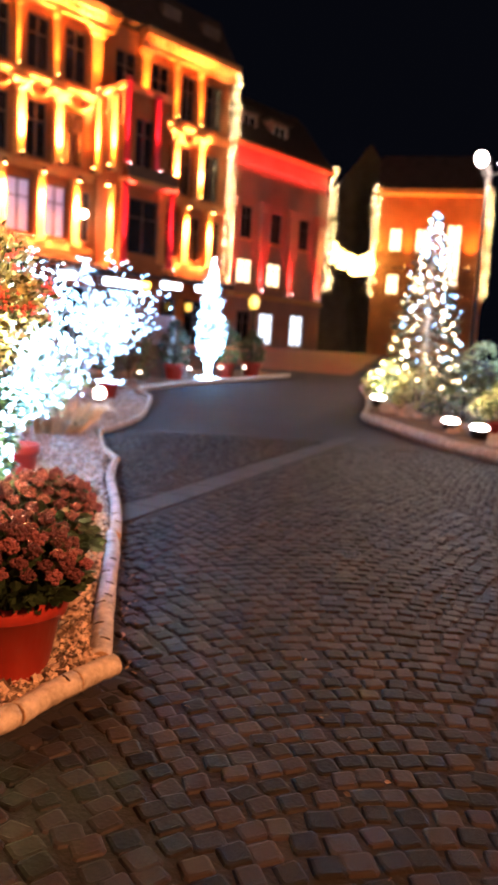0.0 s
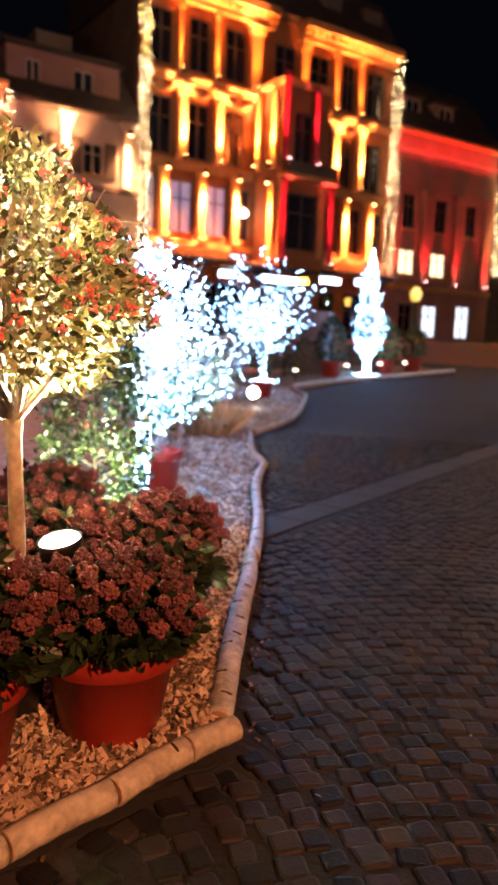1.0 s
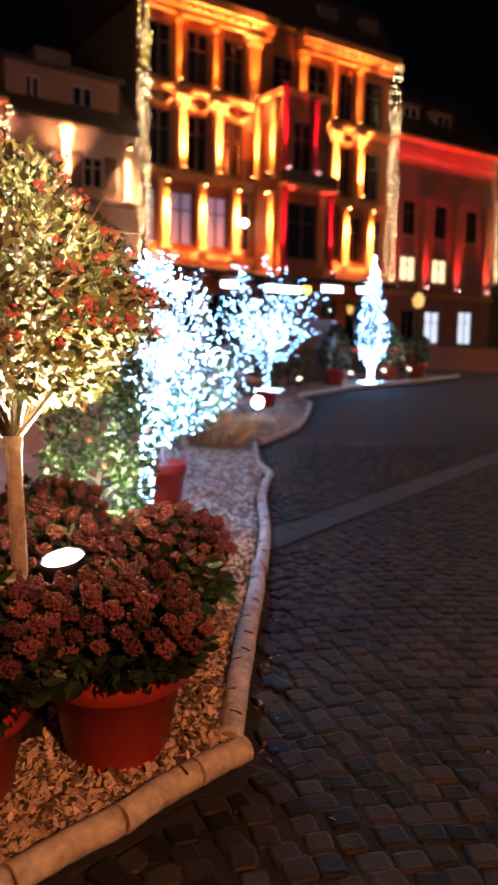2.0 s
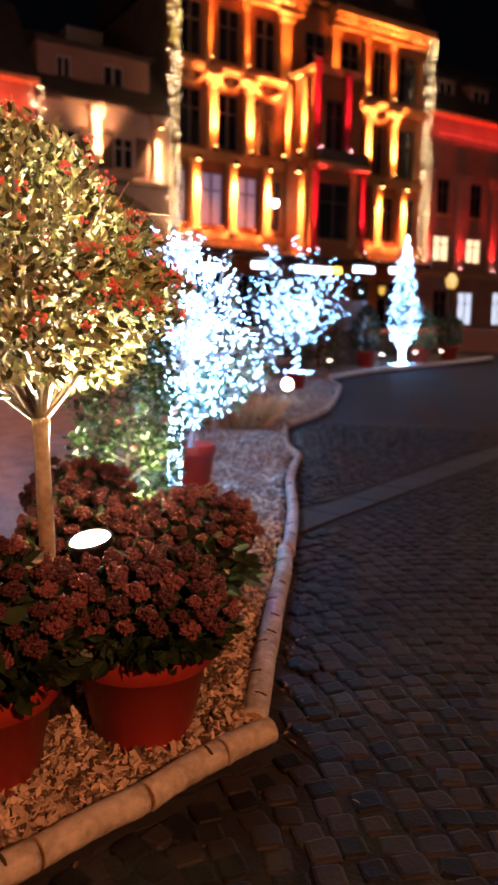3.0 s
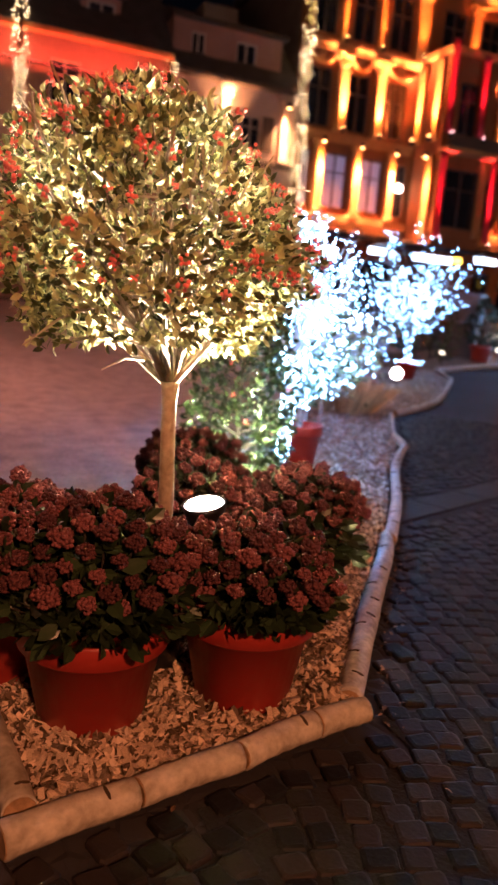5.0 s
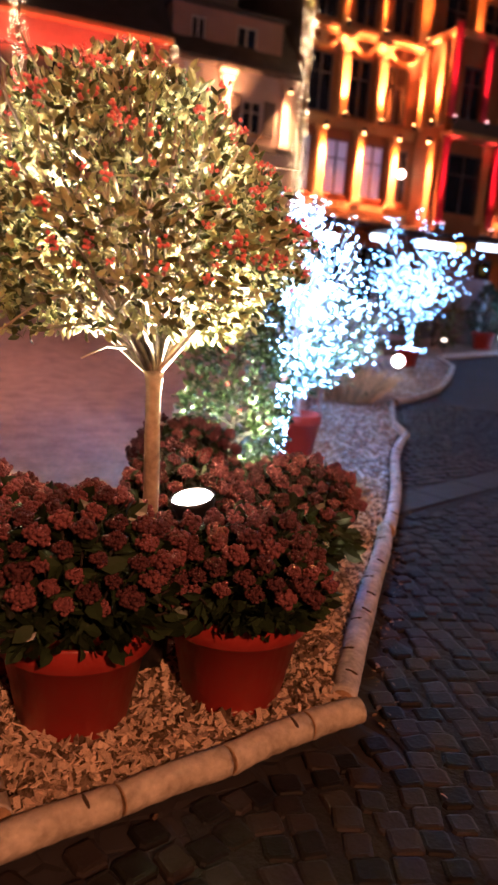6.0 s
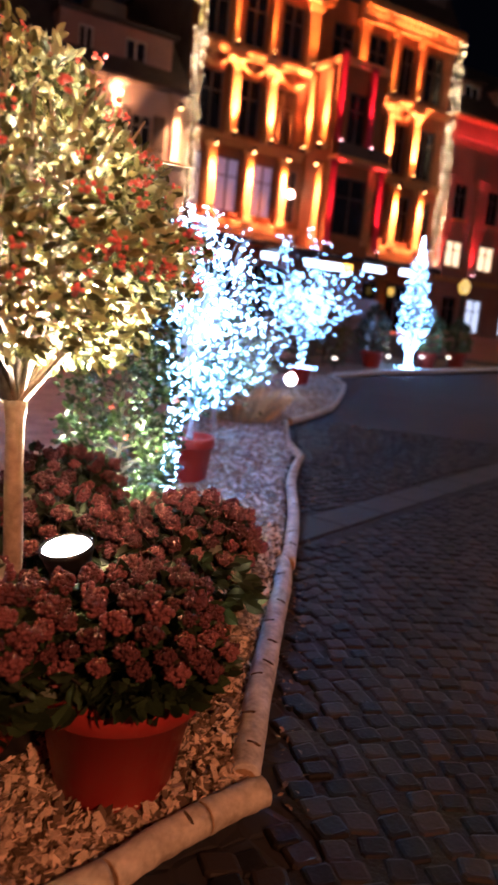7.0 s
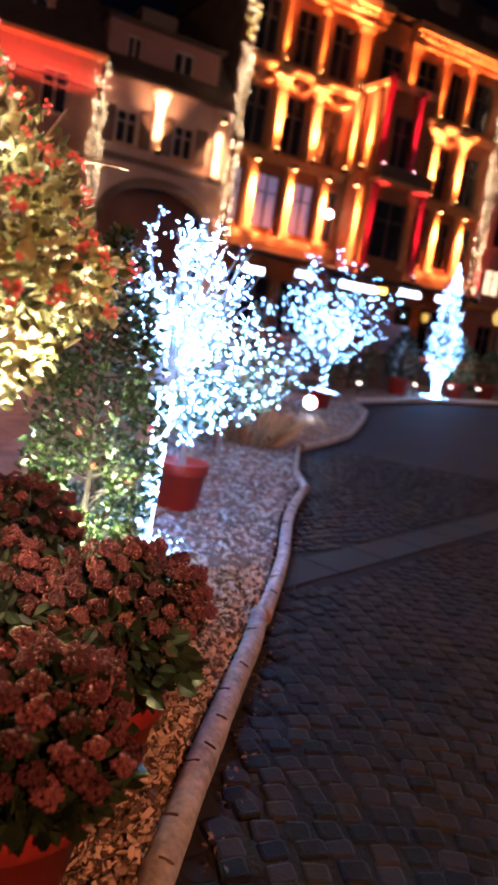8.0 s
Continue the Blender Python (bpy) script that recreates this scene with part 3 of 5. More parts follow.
def floodlight(place, target, watts, colour, radius=0.075, stem=0.5, cone=130, label="round floodlight glowing warm white on a ground spike", glow="flood"):
    x, y, z = place
    d = (Vector(target) - Vector(place)).normalized()
    g = mulch_z(x, y) if inside(x, y, BED) else ground_z(x, y)
    ob = thing("floodlight", (x, y, g), label, "floodlight", "floodlights among the plants")
    m = Matrix.Translation((0, 0, z - g)) @ d.to_track_quat("Z", "Y").to_matrix().to_4x4()
    part("housing", lathe([(radius * 0.45, -radius * 1.3), (radius * 0.8, -radius * 1.0), (radius * 1.05, -0.012), (radius * 1.08, 0.006), (radius * 0.99, 0.006), (radius * 0.97, -0.004)], 24, None, m), "metal", ob, smooth=True)
    part("lens", lathe([(radius * 0.95, -0.003), (radius * 0.9, 0.004), (0.004, 0.010)], 24, None, m), glow, ob, smooth=True)
    part("spike", tube(bmesh.new(), [(0, 0, -0.03), (0, 0, max(0.03, z - g - radius * 0.9))], [0.008, 0.010], 8), "metal", ob)
    lamp("floodlight_beam", "SPOT", Vector(place) + d * 0.03, watts, colour, Vector(place) + d, radius * 0.8, cone, 1.0)
    return ob


floodlight((-2.535, 1.765, 0.615), (-2.43, 1.46, 2.0), 6100, (1.0, 0.86, 0.58), 0.076, cone=60)
floodlight((-3.84, 2.43, 0.24), (-4.20, 2.60, 0.62), 300, (0.95, 1.0, 0.55), 0.05, cone=110, label="small floodlight shining on the green holly shrub")


def leafy_shrub(name, place, r, h, n, material, seed, label, category="shrub", leaf=(0.035, 0.06), shape=0.6, pot=None, berries=0, group=""):
    rnd = random.Random(seed)
    ob = thing(name, place, label, category, group)
    base = 0.0
    if pot:
        pot_mesh(*pot, ob)
        base = pot[2] * 0.85
    st = bmesh.new()
    tube(st, [(0, 0, base * 0.9), (0, 0, base + (h - base) * 0.85)], [0.022, 0.006], 6)
    leaves, spots = [], []
    while len(leaves) < n:
        t = rnd.random()
        rr = r * (math.sin(math.pi * min(1, (t * 0.88 + 0.12))) ** shape) * (1 if t < 0.5 else 1 - (t - 0.5) * 0.7)
        a, q = rnd.uniform(0, 6.283), math.sqrt(rnd.uniform(0.1, 1))
        p = Vector((math.cos(a) * q * rr, math.sin(a) * q * rr, base + t * (h - base)))
        if noise.noise(p * (3.2 / max(r, 0.2)) * 0.6 + Vector((seed, 0, 0))) < -0.2:
            continue
        p += Vector((math.cos(a), math.sin(a), 0)) * 0.15 * r * noise.noise(p * 5 / max(r, 0.3))
        w = (Vector((math.cos(a), math.sin(a), 0.3)) + ball_point(rnd) * 1.2).normalized()
        leaves.append(at(p, rnd.uniform(*leaf), rnd, w))
        if len(leaves) % 40 == 0:
            tube(st, [(0, 0, max(base, p.z - 0.5 * r)), p * 0.9], [0.006, 0.002], 5, False)
        if berries and q > 0.85 and len(spots) < berries and rnd.random() < 0.1:
            spots.append(p)
    part("stem", st, "soil", ob)
    scatter("leaves", LEAF_V, LEAF_F, leaves, material, ob)
    if spots:
        me = joined("berry_sprig", ICO_V, ICO_F, [at(ball_point(rnd) * 0.016, 0.0055) for _ in range(8)], "berry", True)
        for p in spots:
            part_data("berry_sprig", me, ob, Matrix.Translation(p))
    return ob


leafy_shrub("holly_shrub", (-4.25, 2.62, 0.04), 0.34, 1.75, 4800, "holly_dark", 21, "tall dark green holly shrub with a few red berries", shape=0.35, berries=26, leaf=(0.032, 0.056))


def led_tree(place, h, z0, rad, n_limbs, bulbs, size, seed, label, pot=None, lean=(0, 0), material="led", trunk_r=0.03, sub=4, leaves=0, leaf_mat="shrub", wraps=True, low=-0.5, fill=0.35, taper=0.0):
    """A bare tree wound with light chains from foot to twigs."""
    rnd = random.Random(seed)
    ob = thing("lit_tree", place, label, "tree", "trees wound with light chains")
    base = 0.0
    if pot:
        pot_mesh(*pot, ob)
        base = pot[2] * 0.85
    centre = Vector((lean[0], lean[1], z0 + (h - z0) * 0.5))
    top = Vector((lean[0] * 0.4, lean[1] * 0.4, z0))
    trunk = smooth_line([(0, 0, base), (lean[0] * 0.15, lean[1] * 0.15, (base + z0) / 2), top], 5)
    bm = tube(bmesh.new(), trunk, list(np.linspace(trunk_r, trunk_r * 0.75, len(trunk))), 10)
    part("trunk", bm, "led_bark", ob, smooth=True)
    lines = limbs(top, centre, (rad, (h - z0) * 0.5), n_limbs, seed, 1.0, sub, low, taper)
    br = bmesh.new()
    for line, k in lines:
        tube(br, line, list(np.linspace(trunk_r * 0.35 * k + 0.002, 0.002, len(line))), 5, False)
    part("branchwork", br, "led_bark", ob)
    spots = []
    for _ in range(bulbs):
        line, k = rnd.choice(lines)
        i = rnd.randint(0, len(line) - 2)
        p = line[i].lerp(line[i + 1], rnd.random()) + ball_point(rnd) * (0.03 + fill * 0.25 * rad * rnd.random())
        if taper:
            t, a = rnd.random() ** 1.3, rnd.uniform(0, 6.283)
            q = rad * min(1.0, 0.25 + t / 0.3) * (1 - max(0.0, t - 0.3) / 0.7) ** 0.9 * (0.75 + 0.35 * noise.noise((a * 1.5, t * 7, seed))) * math.sqrt(rnd.random())
            p = Vector((math.cos(a) * q, math.sin(a) * q, z0 + (h - z0) * t))
        spots.append(at(p, size * rnd.uniform(0.7, 1.15), rnd))
    if wraps:
        turns = int((z0 - base) / 0.012 * wraps)
        for k in range(turns * 5):
            t = k / (turns * 5)
            a = k * 1.1
            c = Vector(trunk[0]).lerp(Vector(trunk[-1]), t)
            spots.append(at(c + Vector((math.cos(a), math.sin(a), 0)) * (trunk_r + 0.012 + (0.12 * max(0, 1 - t * 5) * rnd.random())), size * rnd.uniform(0.7, 1.1), rnd))
        for _ in range(110):
            a, r = rnd.uniform(0, 6.28), 0.03 + 0.36 * rnd.random() ** 2
            spots.append(at((math.cos(a) * r, math.sin(a) * r, base + 0.02 + rnd.random() * 0.04), size * 0.8, rnd))
    scatter("light_chain", OCTA_V, OCTA_F, spots, material, ob)
    if leaves:
        lv = []
        for _ in range(leaves):
            line, k = rnd.choice(lines)
            p = rnd.choice(line) + ball_point(rnd) * 0.12 * rad
            lv.append(at(p, rnd.uniform(0.04, 0.08), rnd))
        scatter("leaves", LEAF_V, LEAF_F, lv, leaf_mat, ob)
    return ob


led_tree((-4.50, 3.05, 0.045), 2.02, 0.95, 0.43, 30, 1500, 0.0043, 51, "small bare tree wound from foot to twigs with cold white lights", trunk_r=0.032, lean=(-0.05, 0.12), fill=0.48)
led_tree((-5.52, 3.72, 0.045), 1.35, 0.50, 0.42, 18, 520, 0.0055, 52, "potted green shrub hung with cold white lights", pot=(0.20, 0.145, 0.36), leaves=500, wraps=False)
led_tree((-6.6, 4.35, 0.045), 1.75, 0.45, 0.60, 20, 330, 0.0066, 53, "leafy shrub hung with cold white lights behind the red pot", leaves=600, wraps=False)
led_tree((-7.6, 5.1, 0.045), 1.75, 0.35, 0.72, 22, 260, 0.0072, 54, "wide shrub hung with cold white light chains", leaf_mat="holly_leaf", leaves=1300, wraps=False, low=-0.9)
led_tree((-9.5, 7.0, 0.06), 2.0, 0.5, 0.80, 24, 170, 0.012, 57, "wide shrub hung with cold white lights near the bed's end", leaves=400, wraps=False, material="led_far", low=-0.6)
led_tree((-11.9, 9.3, 0.2), 2.9, 0.8, 1.0, 30, 620, 0.014, 55, "potted tree packed with cold white lights", pot=(0.22, 0.16, 0.34), material="led_far", wraps=0.10, trunk_r=0.045, fill=0.7, low=-0.8)
led_tree((-14.25, 14.25, 0.47), 3.2, 0.45, 0.66, 34, 560, 0.015, 56, "pointed tree packed with cold white lights on the far bed", material="led_far", trunk_r=0.05, fill=0.3, low=-0.45, taper=0.92)


def straw_tuft(place, seed):
    rnd = random.Random(seed)
    ob = thing("dry_grass_clump", place, "beige clump of dry ornamental grass on the chips", "grass")
    mats = []
    for _ in range(1400):
        a, r = rnd.uniform(0, 6.28), 0.40 * math.sqrt(rnd.random())
        w = Vector((math.cos(a) * r * 2.2, math.sin(a) * r * 2.2, 0.8))
        mats.append(at((math.cos(a) * r, math.sin(a) * r, 0), (0.02, rnd.uniform(0.32, 0.60), 0.02), rnd, w))
    sc = scatter("dry_grass", LEAF_V, LEAF_F, mats, "straw", ob)
    return ob


straw_tuft((-8.55, 5.95, 0.04), 4)
floodlight((-11.2, 8.62, 0.36), (-9.0, 7.1, 0.75), 60, (1.0, 0.9, 0.7), 0.11, cone=120, label="round floodlight glaring beside the lit potted tree")


# ---- far bed and right-hand bed ----
def low_bed(name, outline, label, height=0.10, material="mulch"):
    bm = bmesh.new()
    top = [bm.verts.new((x, y, ground_z(x, y) + height)) for x, y in outline]
    low = [bm.verts.new((x, y, ground_z(x, y) - 0.05)) for x, y in outline]
    bm.faces.new(top)
    for i in range(len(top)):
        j = (i + 1) % len(top)
        bm.faces.new((low[i], low[j], top[j], top[i]))
    bmesh.ops.recalc_face_normals(bm, faces=bm.faces)
    ob = part(name, bm, material)
    return tagged(ob, label, "planting bed", kind="structure")


FAR_BED = [(-13.0, 10.9), (-13.35, 11.9), (-13.7, 13.0), (-13.9, 14.3), (-14.2, 16.0), (-14.6, 18.0), (-16.5, 18.2), (-17.0, 14.0), (-15.5, 10.5), (-14.0, 10.0)]
low_bed("far_planting_bed", FAR_BED, "far planting bed edged with logs before the shops", 0.05)
line = FAR_BED[:6]
for a, b in zip(line, line[1:]):
    timber("edging_log", [(*a, ground_z(*a) + 0.06), ((a[0] + b[0]) / 2, (a[1] + b[1]) / 2, ground_z((a[0] + b[0]) / 2, (a[1] + b[1]) / 2) + 0.06), (*b, ground_z(*b) + 0.06)],
           [0.06, 0.06], "bark", "brown round log edging the far bed", seed=int(a[1] * 5))
POT_F = (0.28, 0.20, 0.40)
for i, (x, y, r, h, mat, lab) in enumerate((
        (-14.9, 12.1, 0.75, 1.5, "shrub", "broad dark green shrub on the far bed"),
        (-14.6, 13.35, 0.42, 1.5, "fir", "small dark conifer in a red pot on the far bed"),
        (-14.7, 15.3, 0.40, 1.6, "shrub", "green shrub in a red pot beside the lit tree"),
        (-14.9, 16.6, 0.36, 1.3, "shrub", "green shrub in an orange pot at the bed's end"))):
    leafy_shrub("potted_shrub" if i else "shrub", (x, y, ground_z(x, y) + 0.05), r, h, 700, mat, 60 + i, lab, leaf=(0.07, 0.12), pot=POT_F if i else None, group="shrubs of the far bed")
for x, y in ((-13.75, 11.55), (-14.45, 13.75), (-14.55, 15.0), (-14.6, 16.0)):
    floodlight((x, y, ground_z(x, y) + 0.34), (x + 0.2, y - 0.1, ground_z(x, y) + 0.9), 30, (1.0, 0.85, 0.55), 0.06, cone=120, label="small floodlight on a stub post in the far bed", glow="flood_dim")
tb = thing("planter_tub", (-15.6, 13.6, ground_z(-15.6, 13.6) + 0.9), "pale grey square tub raised above the far bed", "planter", turn=40)
part("body", boxed((-0.42, -0.42, 0), (0.42, 0.42, 0.75), 0.03), "tub", tb)
part("plinth", boxed((-0.34, -0.34, -0.92), (0.34, 0.34, -0.004), 0.02), "dark_wall", tb)

RIGHT_BED = [(-11.3, 17.2), (-9.0, 14.2), (-7.7, 12.15), (-6.3, 11.35), (-5.0, 10.6), (-3.6, 9.8), (0.5, 9.0), (3.0, 12.0), (-1.0, 19.0), (-6.0, 22.0)]
low_bed("right_planting_bed", RIGHT_BED, "planting bed with lit shrubs and stones across the road", 0.16)
for a, b in zip(RIGHT_BED[:6], RIGHT_BED[1:7]):
    timber("edging_log", [(*a, ground_z(*a) + 0.10), ((a[0] + b[0]) / 2 + 0.03, (a[1] + b[1]) / 2, ground_z((a[0] + b[0]) / 2, (a[1] + b[1]) / 2) + 0.11), (*b, ground_z(*b) + 0.10)],
           [0.085, 0.08], "log", "round log edging the bed across the road", [(0.4, 1)], seed=int(a[1] * 3))
rnd_r = random.Random(77)
for i in range(26):
    t = rnd_r.random() * 4.98
    k = int(t)
    a, b = Vector(RIGHT_BED[k + 1]), Vector(RIGHT_BED[min(k + 2, 6)])
    p = a.lerp(b, t - k) + Vector((rnd_r.uniform(0.1, 0.5), rnd_r.uniform(0.25, 0.9)))
    bm = bmesh.new()
    bmesh.ops.create_icosphere(bm, subdivisions=2, radius=1)
    for v in bm.verts:
        v.co = v.co * (1 + 0.35 * noise.noise(v.co * 1.3 + Vector((i, 0, 0))))
        v.co = Vector((v.co.x * 0.16, v.co.y * 0.13, v.co.z * 0.10)) * rnd_r.uniform(0.97, 1.03)
    s = part("bed_stone", bm, "rock", smooth=True)
    s.matrix_world = pose(p.x, p.y, ground_z(p.x, p.y) + 0.20, 0, 0, rnd_r.uniform(0, 360)) @ Matrix.Diagonal((*[rnd_r.uniform(0.7, 1.6)] * 3, 1))
    tagged(s, "rough pale stone in the lamplight of the bed", "stone", "stones of the bed across the road")
for i, (x, y, r, h) in enumerate(((-8.9, 14.6, 0.55, 0.85), (-8.1, 13.6, 0.45, 0.65), (-7.2, 13.2, 0.6, 0.9), (-6.0, 12.7, 0.7, 1.0), (-4.9, 12.1, 0.6, 0.9), (-3.7, 11.4, 0.7, 0.9), (-6.6, 14.6, 0.8, 1.4), (-4.6, 14.0, 0.9, 1.5), (-2.8, 12.6, 0.9, 1.3))):
    leafy_shrub("shrub", (x, y, ground_z(x, y) + 0.15), r, h, 900, "shrub" if i % 2 else "holly_leaf", 80 + i, "low green shrub lit by floodlights in the bed across the road", leaf=(0.05, 0.10), shape=0.5, group="shrubs across the road")
for x, y in ((-8.15, 13.25), (-5.55, 11.45), (-4.9, 11.15), (-9.0, 14.7)):
    z = ground_z(x, y)
    floodlight((x, y, z + 0.36), (x + 0.10, y - 0.15, z + 1.0), 800, (1.0, 0.80, 0.45), 0.15, cone=160, label="floodlight glaring among the stones across the road")
for x, y in ((-4.9, 11.8), (-4.5, 11.5)):
    leafy_shrub("potted_shrub", (x, y, ground_z(x, y) + 0.15), 0.22, 0.6, 260, "shrub", 95, "small shrub in a red pot across the road", pot=(0.17, 0.12, 0.26), group="pots across the road")


def fir_tree(place, h, r, seed, label):
    rnd = random.Random(seed)
    ob = thing("fir_tree", place, label, "tree")
    part("trunk", tube(bmesh.new(), [(0, 0, 0), (0, 0, h * 0.95)], [0.09, 0.012], 8), "trunk", ob)
    needles, cold, warm = [], [], []
    br = bmesh.new()
    for k in range(150):
        t = (k + 0.5) / 150
        z = 0.35 + t * (h - 0.45)
        rr = r * (1 - t) ** 0.85 * rnd.uniform(0.8, 1.08) + 0.05
        a = 2.4 * k
        tip = Vector((math.cos(a) * rr, math.sin(a) * rr, z - 0.22 * rr))
        root = Vector((0, 0, z + 0.05))
        tube(br, [root, tip], [0.014, 0.004], 4, False)
        for i in range(int(10 + 34 * (1 - t))):
            q = root.lerp(tip, 0.15 + 0.85 * math.sqrt(rnd.random())) + ball_point(rnd) * 0.05
            w = ((tip - root).normalized() + ball_point(rnd) * 0.9).normalized()
            needles.append(at(q, (0.05, rnd.uniform(0.08, 0.16), 0.05), rnd, w))
        for i in range(2):
            q = root.lerp(tip, rnd.uniform(0.5, 1.03)) + ball_point(rnd) * 0.06
            (cold if rnd.random() < 0.2 + 0.6 * t else warm).append(at(q, 0.022 * rnd.uniform(0.7, 1.2), rnd))
    part("branchwork", br, "trunk", ob)
    scatter("needles", LEAF_V, LEAF_F, needles, "fir", ob)
    scatter("blue_light_chain", OCTA_V, OCTA_F, cold, "led_blue", ob)
    scatter("warm_light_chain", OCTA_V, OCTA_F, warm, "led_warm", ob)
    return ob


fir_tree((-8.75, 15.9, 0.45), 4.3, 1.15, 90, "tall fir hung with warm white and blue lights")
led_tree((-6.0, 15.7, 0.4), 3.4, 0.7, 0.75, 22, 420, 0.028, 91, "bare tree packed with cold white lights beside the fir", material="led_far", trunk_r=0.05)


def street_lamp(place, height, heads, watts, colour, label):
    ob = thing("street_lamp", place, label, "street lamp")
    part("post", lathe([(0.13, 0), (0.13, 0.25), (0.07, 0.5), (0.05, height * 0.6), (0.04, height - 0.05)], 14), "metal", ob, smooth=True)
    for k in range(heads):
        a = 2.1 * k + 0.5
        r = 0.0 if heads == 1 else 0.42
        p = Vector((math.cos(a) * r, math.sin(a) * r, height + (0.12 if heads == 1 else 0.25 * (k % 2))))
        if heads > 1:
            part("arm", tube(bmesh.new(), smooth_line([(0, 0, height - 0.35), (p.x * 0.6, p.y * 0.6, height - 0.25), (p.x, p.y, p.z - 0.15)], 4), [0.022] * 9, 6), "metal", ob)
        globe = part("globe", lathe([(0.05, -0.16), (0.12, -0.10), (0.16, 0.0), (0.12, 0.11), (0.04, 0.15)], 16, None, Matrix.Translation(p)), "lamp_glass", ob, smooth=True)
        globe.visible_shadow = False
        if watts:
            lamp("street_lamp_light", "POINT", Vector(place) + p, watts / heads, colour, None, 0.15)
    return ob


# Unseen lamp, inferred from the warm light and shadows on the bed.
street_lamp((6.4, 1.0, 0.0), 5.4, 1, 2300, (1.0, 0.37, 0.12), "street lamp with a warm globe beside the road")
# Out-of-view fill lamp, added only to brighten the paving behind the bed.
street_lamp((-11.0, -1.8, 0.0), 4.2, 1, 800, (1.0, 0.44, 0.28), "unseen added lamp brightening the paving behind the bed")
street_lamp((-9.6, 19.8, ground_z(-9.6, 19.8)), 6.2, 3, 500, (1.0, 0.75, 0.55), "street lamp with three bright globes across the road")


# ---- facades ----
FX = -29.7
HOT = (1.0, 0.31, 0.08)


def wall_grid(x_front, y0, y1, z0, z1, holes, thick=0.4):
    """A wall in the plane x = x_front with openings cut through it."""
    ys = sorted({y0, y1, *[h[0] for h in holes], *[h[1] for h in holes]})
    zs = sorted({z0, z1, *[h[2] for h in holes], *[h[3] for h in holes]})
    ys = [v for v in ys if y0 <= v <= y1]
    zs = [v for v in zs if z0 <= v <= z1]
    solid = {}
    for i in range(len(ys) - 1):
        for j in range(len(zs) - 1):
            c = ((ys[i] + ys[i + 1]) / 2, (zs[j] + zs[j + 1]) / 2)
            solid[i, j] = not any(h[0] < c[0] < h[1] and h[2] < c[1] < h[3] for h in holes)
    bm = bmesh.new()

    def quad(*ps):
        bm.faces.new([bm.verts.new(p) for p in ps])
    xb = x_front - thick
    for (i, j), s in solid.items():
        if not s:
            continue
        a, b, c, d = ys[i], ys[i + 1], zs[j], zs[j + 1]
        quad((x_front, a, c), (x_front, b, c), (x_front, b, d), (x_front, a, d))
        quad((xb, a, c), (xb, a, d), (xb, b, d), (xb, b, c))
        if not solid.get((i - 1, j)):
            quad((x_front, a, c), (x_front, a, d), (xb, a, d), (xb, a, c))
        if not solid.get((i + 1, j)):
            quad((x_front, b, c), (xb, b, c), (xb, b, d), (x_front, b, d))
        if not solid.get((i, j - 1)):
            quad((x_front, a, c), (xb, a, c), (xb, b, c), (x_front, b, c))
        if not solid.get((i, j + 1)):
            quad((x_front, a, d), (x_front, b, d), (xb, b, d), (xb, a, d))
    bmesh.ops.remove_doubles(bm, verts=bm.verts, dist=0.0005)
    return bm


def window(house, x, y0, y1, z0, z1, frame_mat="frame_dark", pane="glass", bars=1, sill="trim", rows=2, label=""):
    """A window set into its opening: frame, mullions, panes and sill."""
    w = new("window")
    w.parent = house
    w.matrix_local = Matrix.Translation((x - 0.16, 0, 0))
    if label:
        w["label"] = label
    f = 0.07
    fr = bmesh.new()
    box(fr, (0, y0, z0), (0.09, y0 + f, z1))
    box(fr, (0, y1 - f, z0), (0.09, y1, z1))
    box(fr, (0, y0 + f, z0), (0.09, y1 - f, z0 + f))
    box(fr, (0, y0 + f, z1 - f), (0.09, y1 - f, z1))
    for k in range(bars):
        yc = y0 + (y1 - y0) * (k + 1) / (bars + 1)
        box(fr, (0.005, yc - 0.035, z0 + f), (0.085, yc + 0.035, z1 - f))
    zc = z0 + (z1 - z0) * 0.66
    if rows > 1:
        box(fr, (0.01, y0 + f, zc - 0.025), (0.08, y1 - f, zc + 0.025))
    part("frame", fr, frame_mat, w)
    edges = [y0 + (y1 - y0) * k / (bars + 1) for k in range(bars + 2)]
    for a, b in zip(edges, edges[1:]):
        part("pane", boxed((0.03, a + 0.04, z0 + 0.05), (0.045, b - 0.04, z1 - 0.05)), pane, w)
    part("sill", boxed((0.05, y0 - 0.08, z0 - 0.10), (0.26, y1 + 0.08, z0 - 0.003), 0.015), sill, w)
    return w


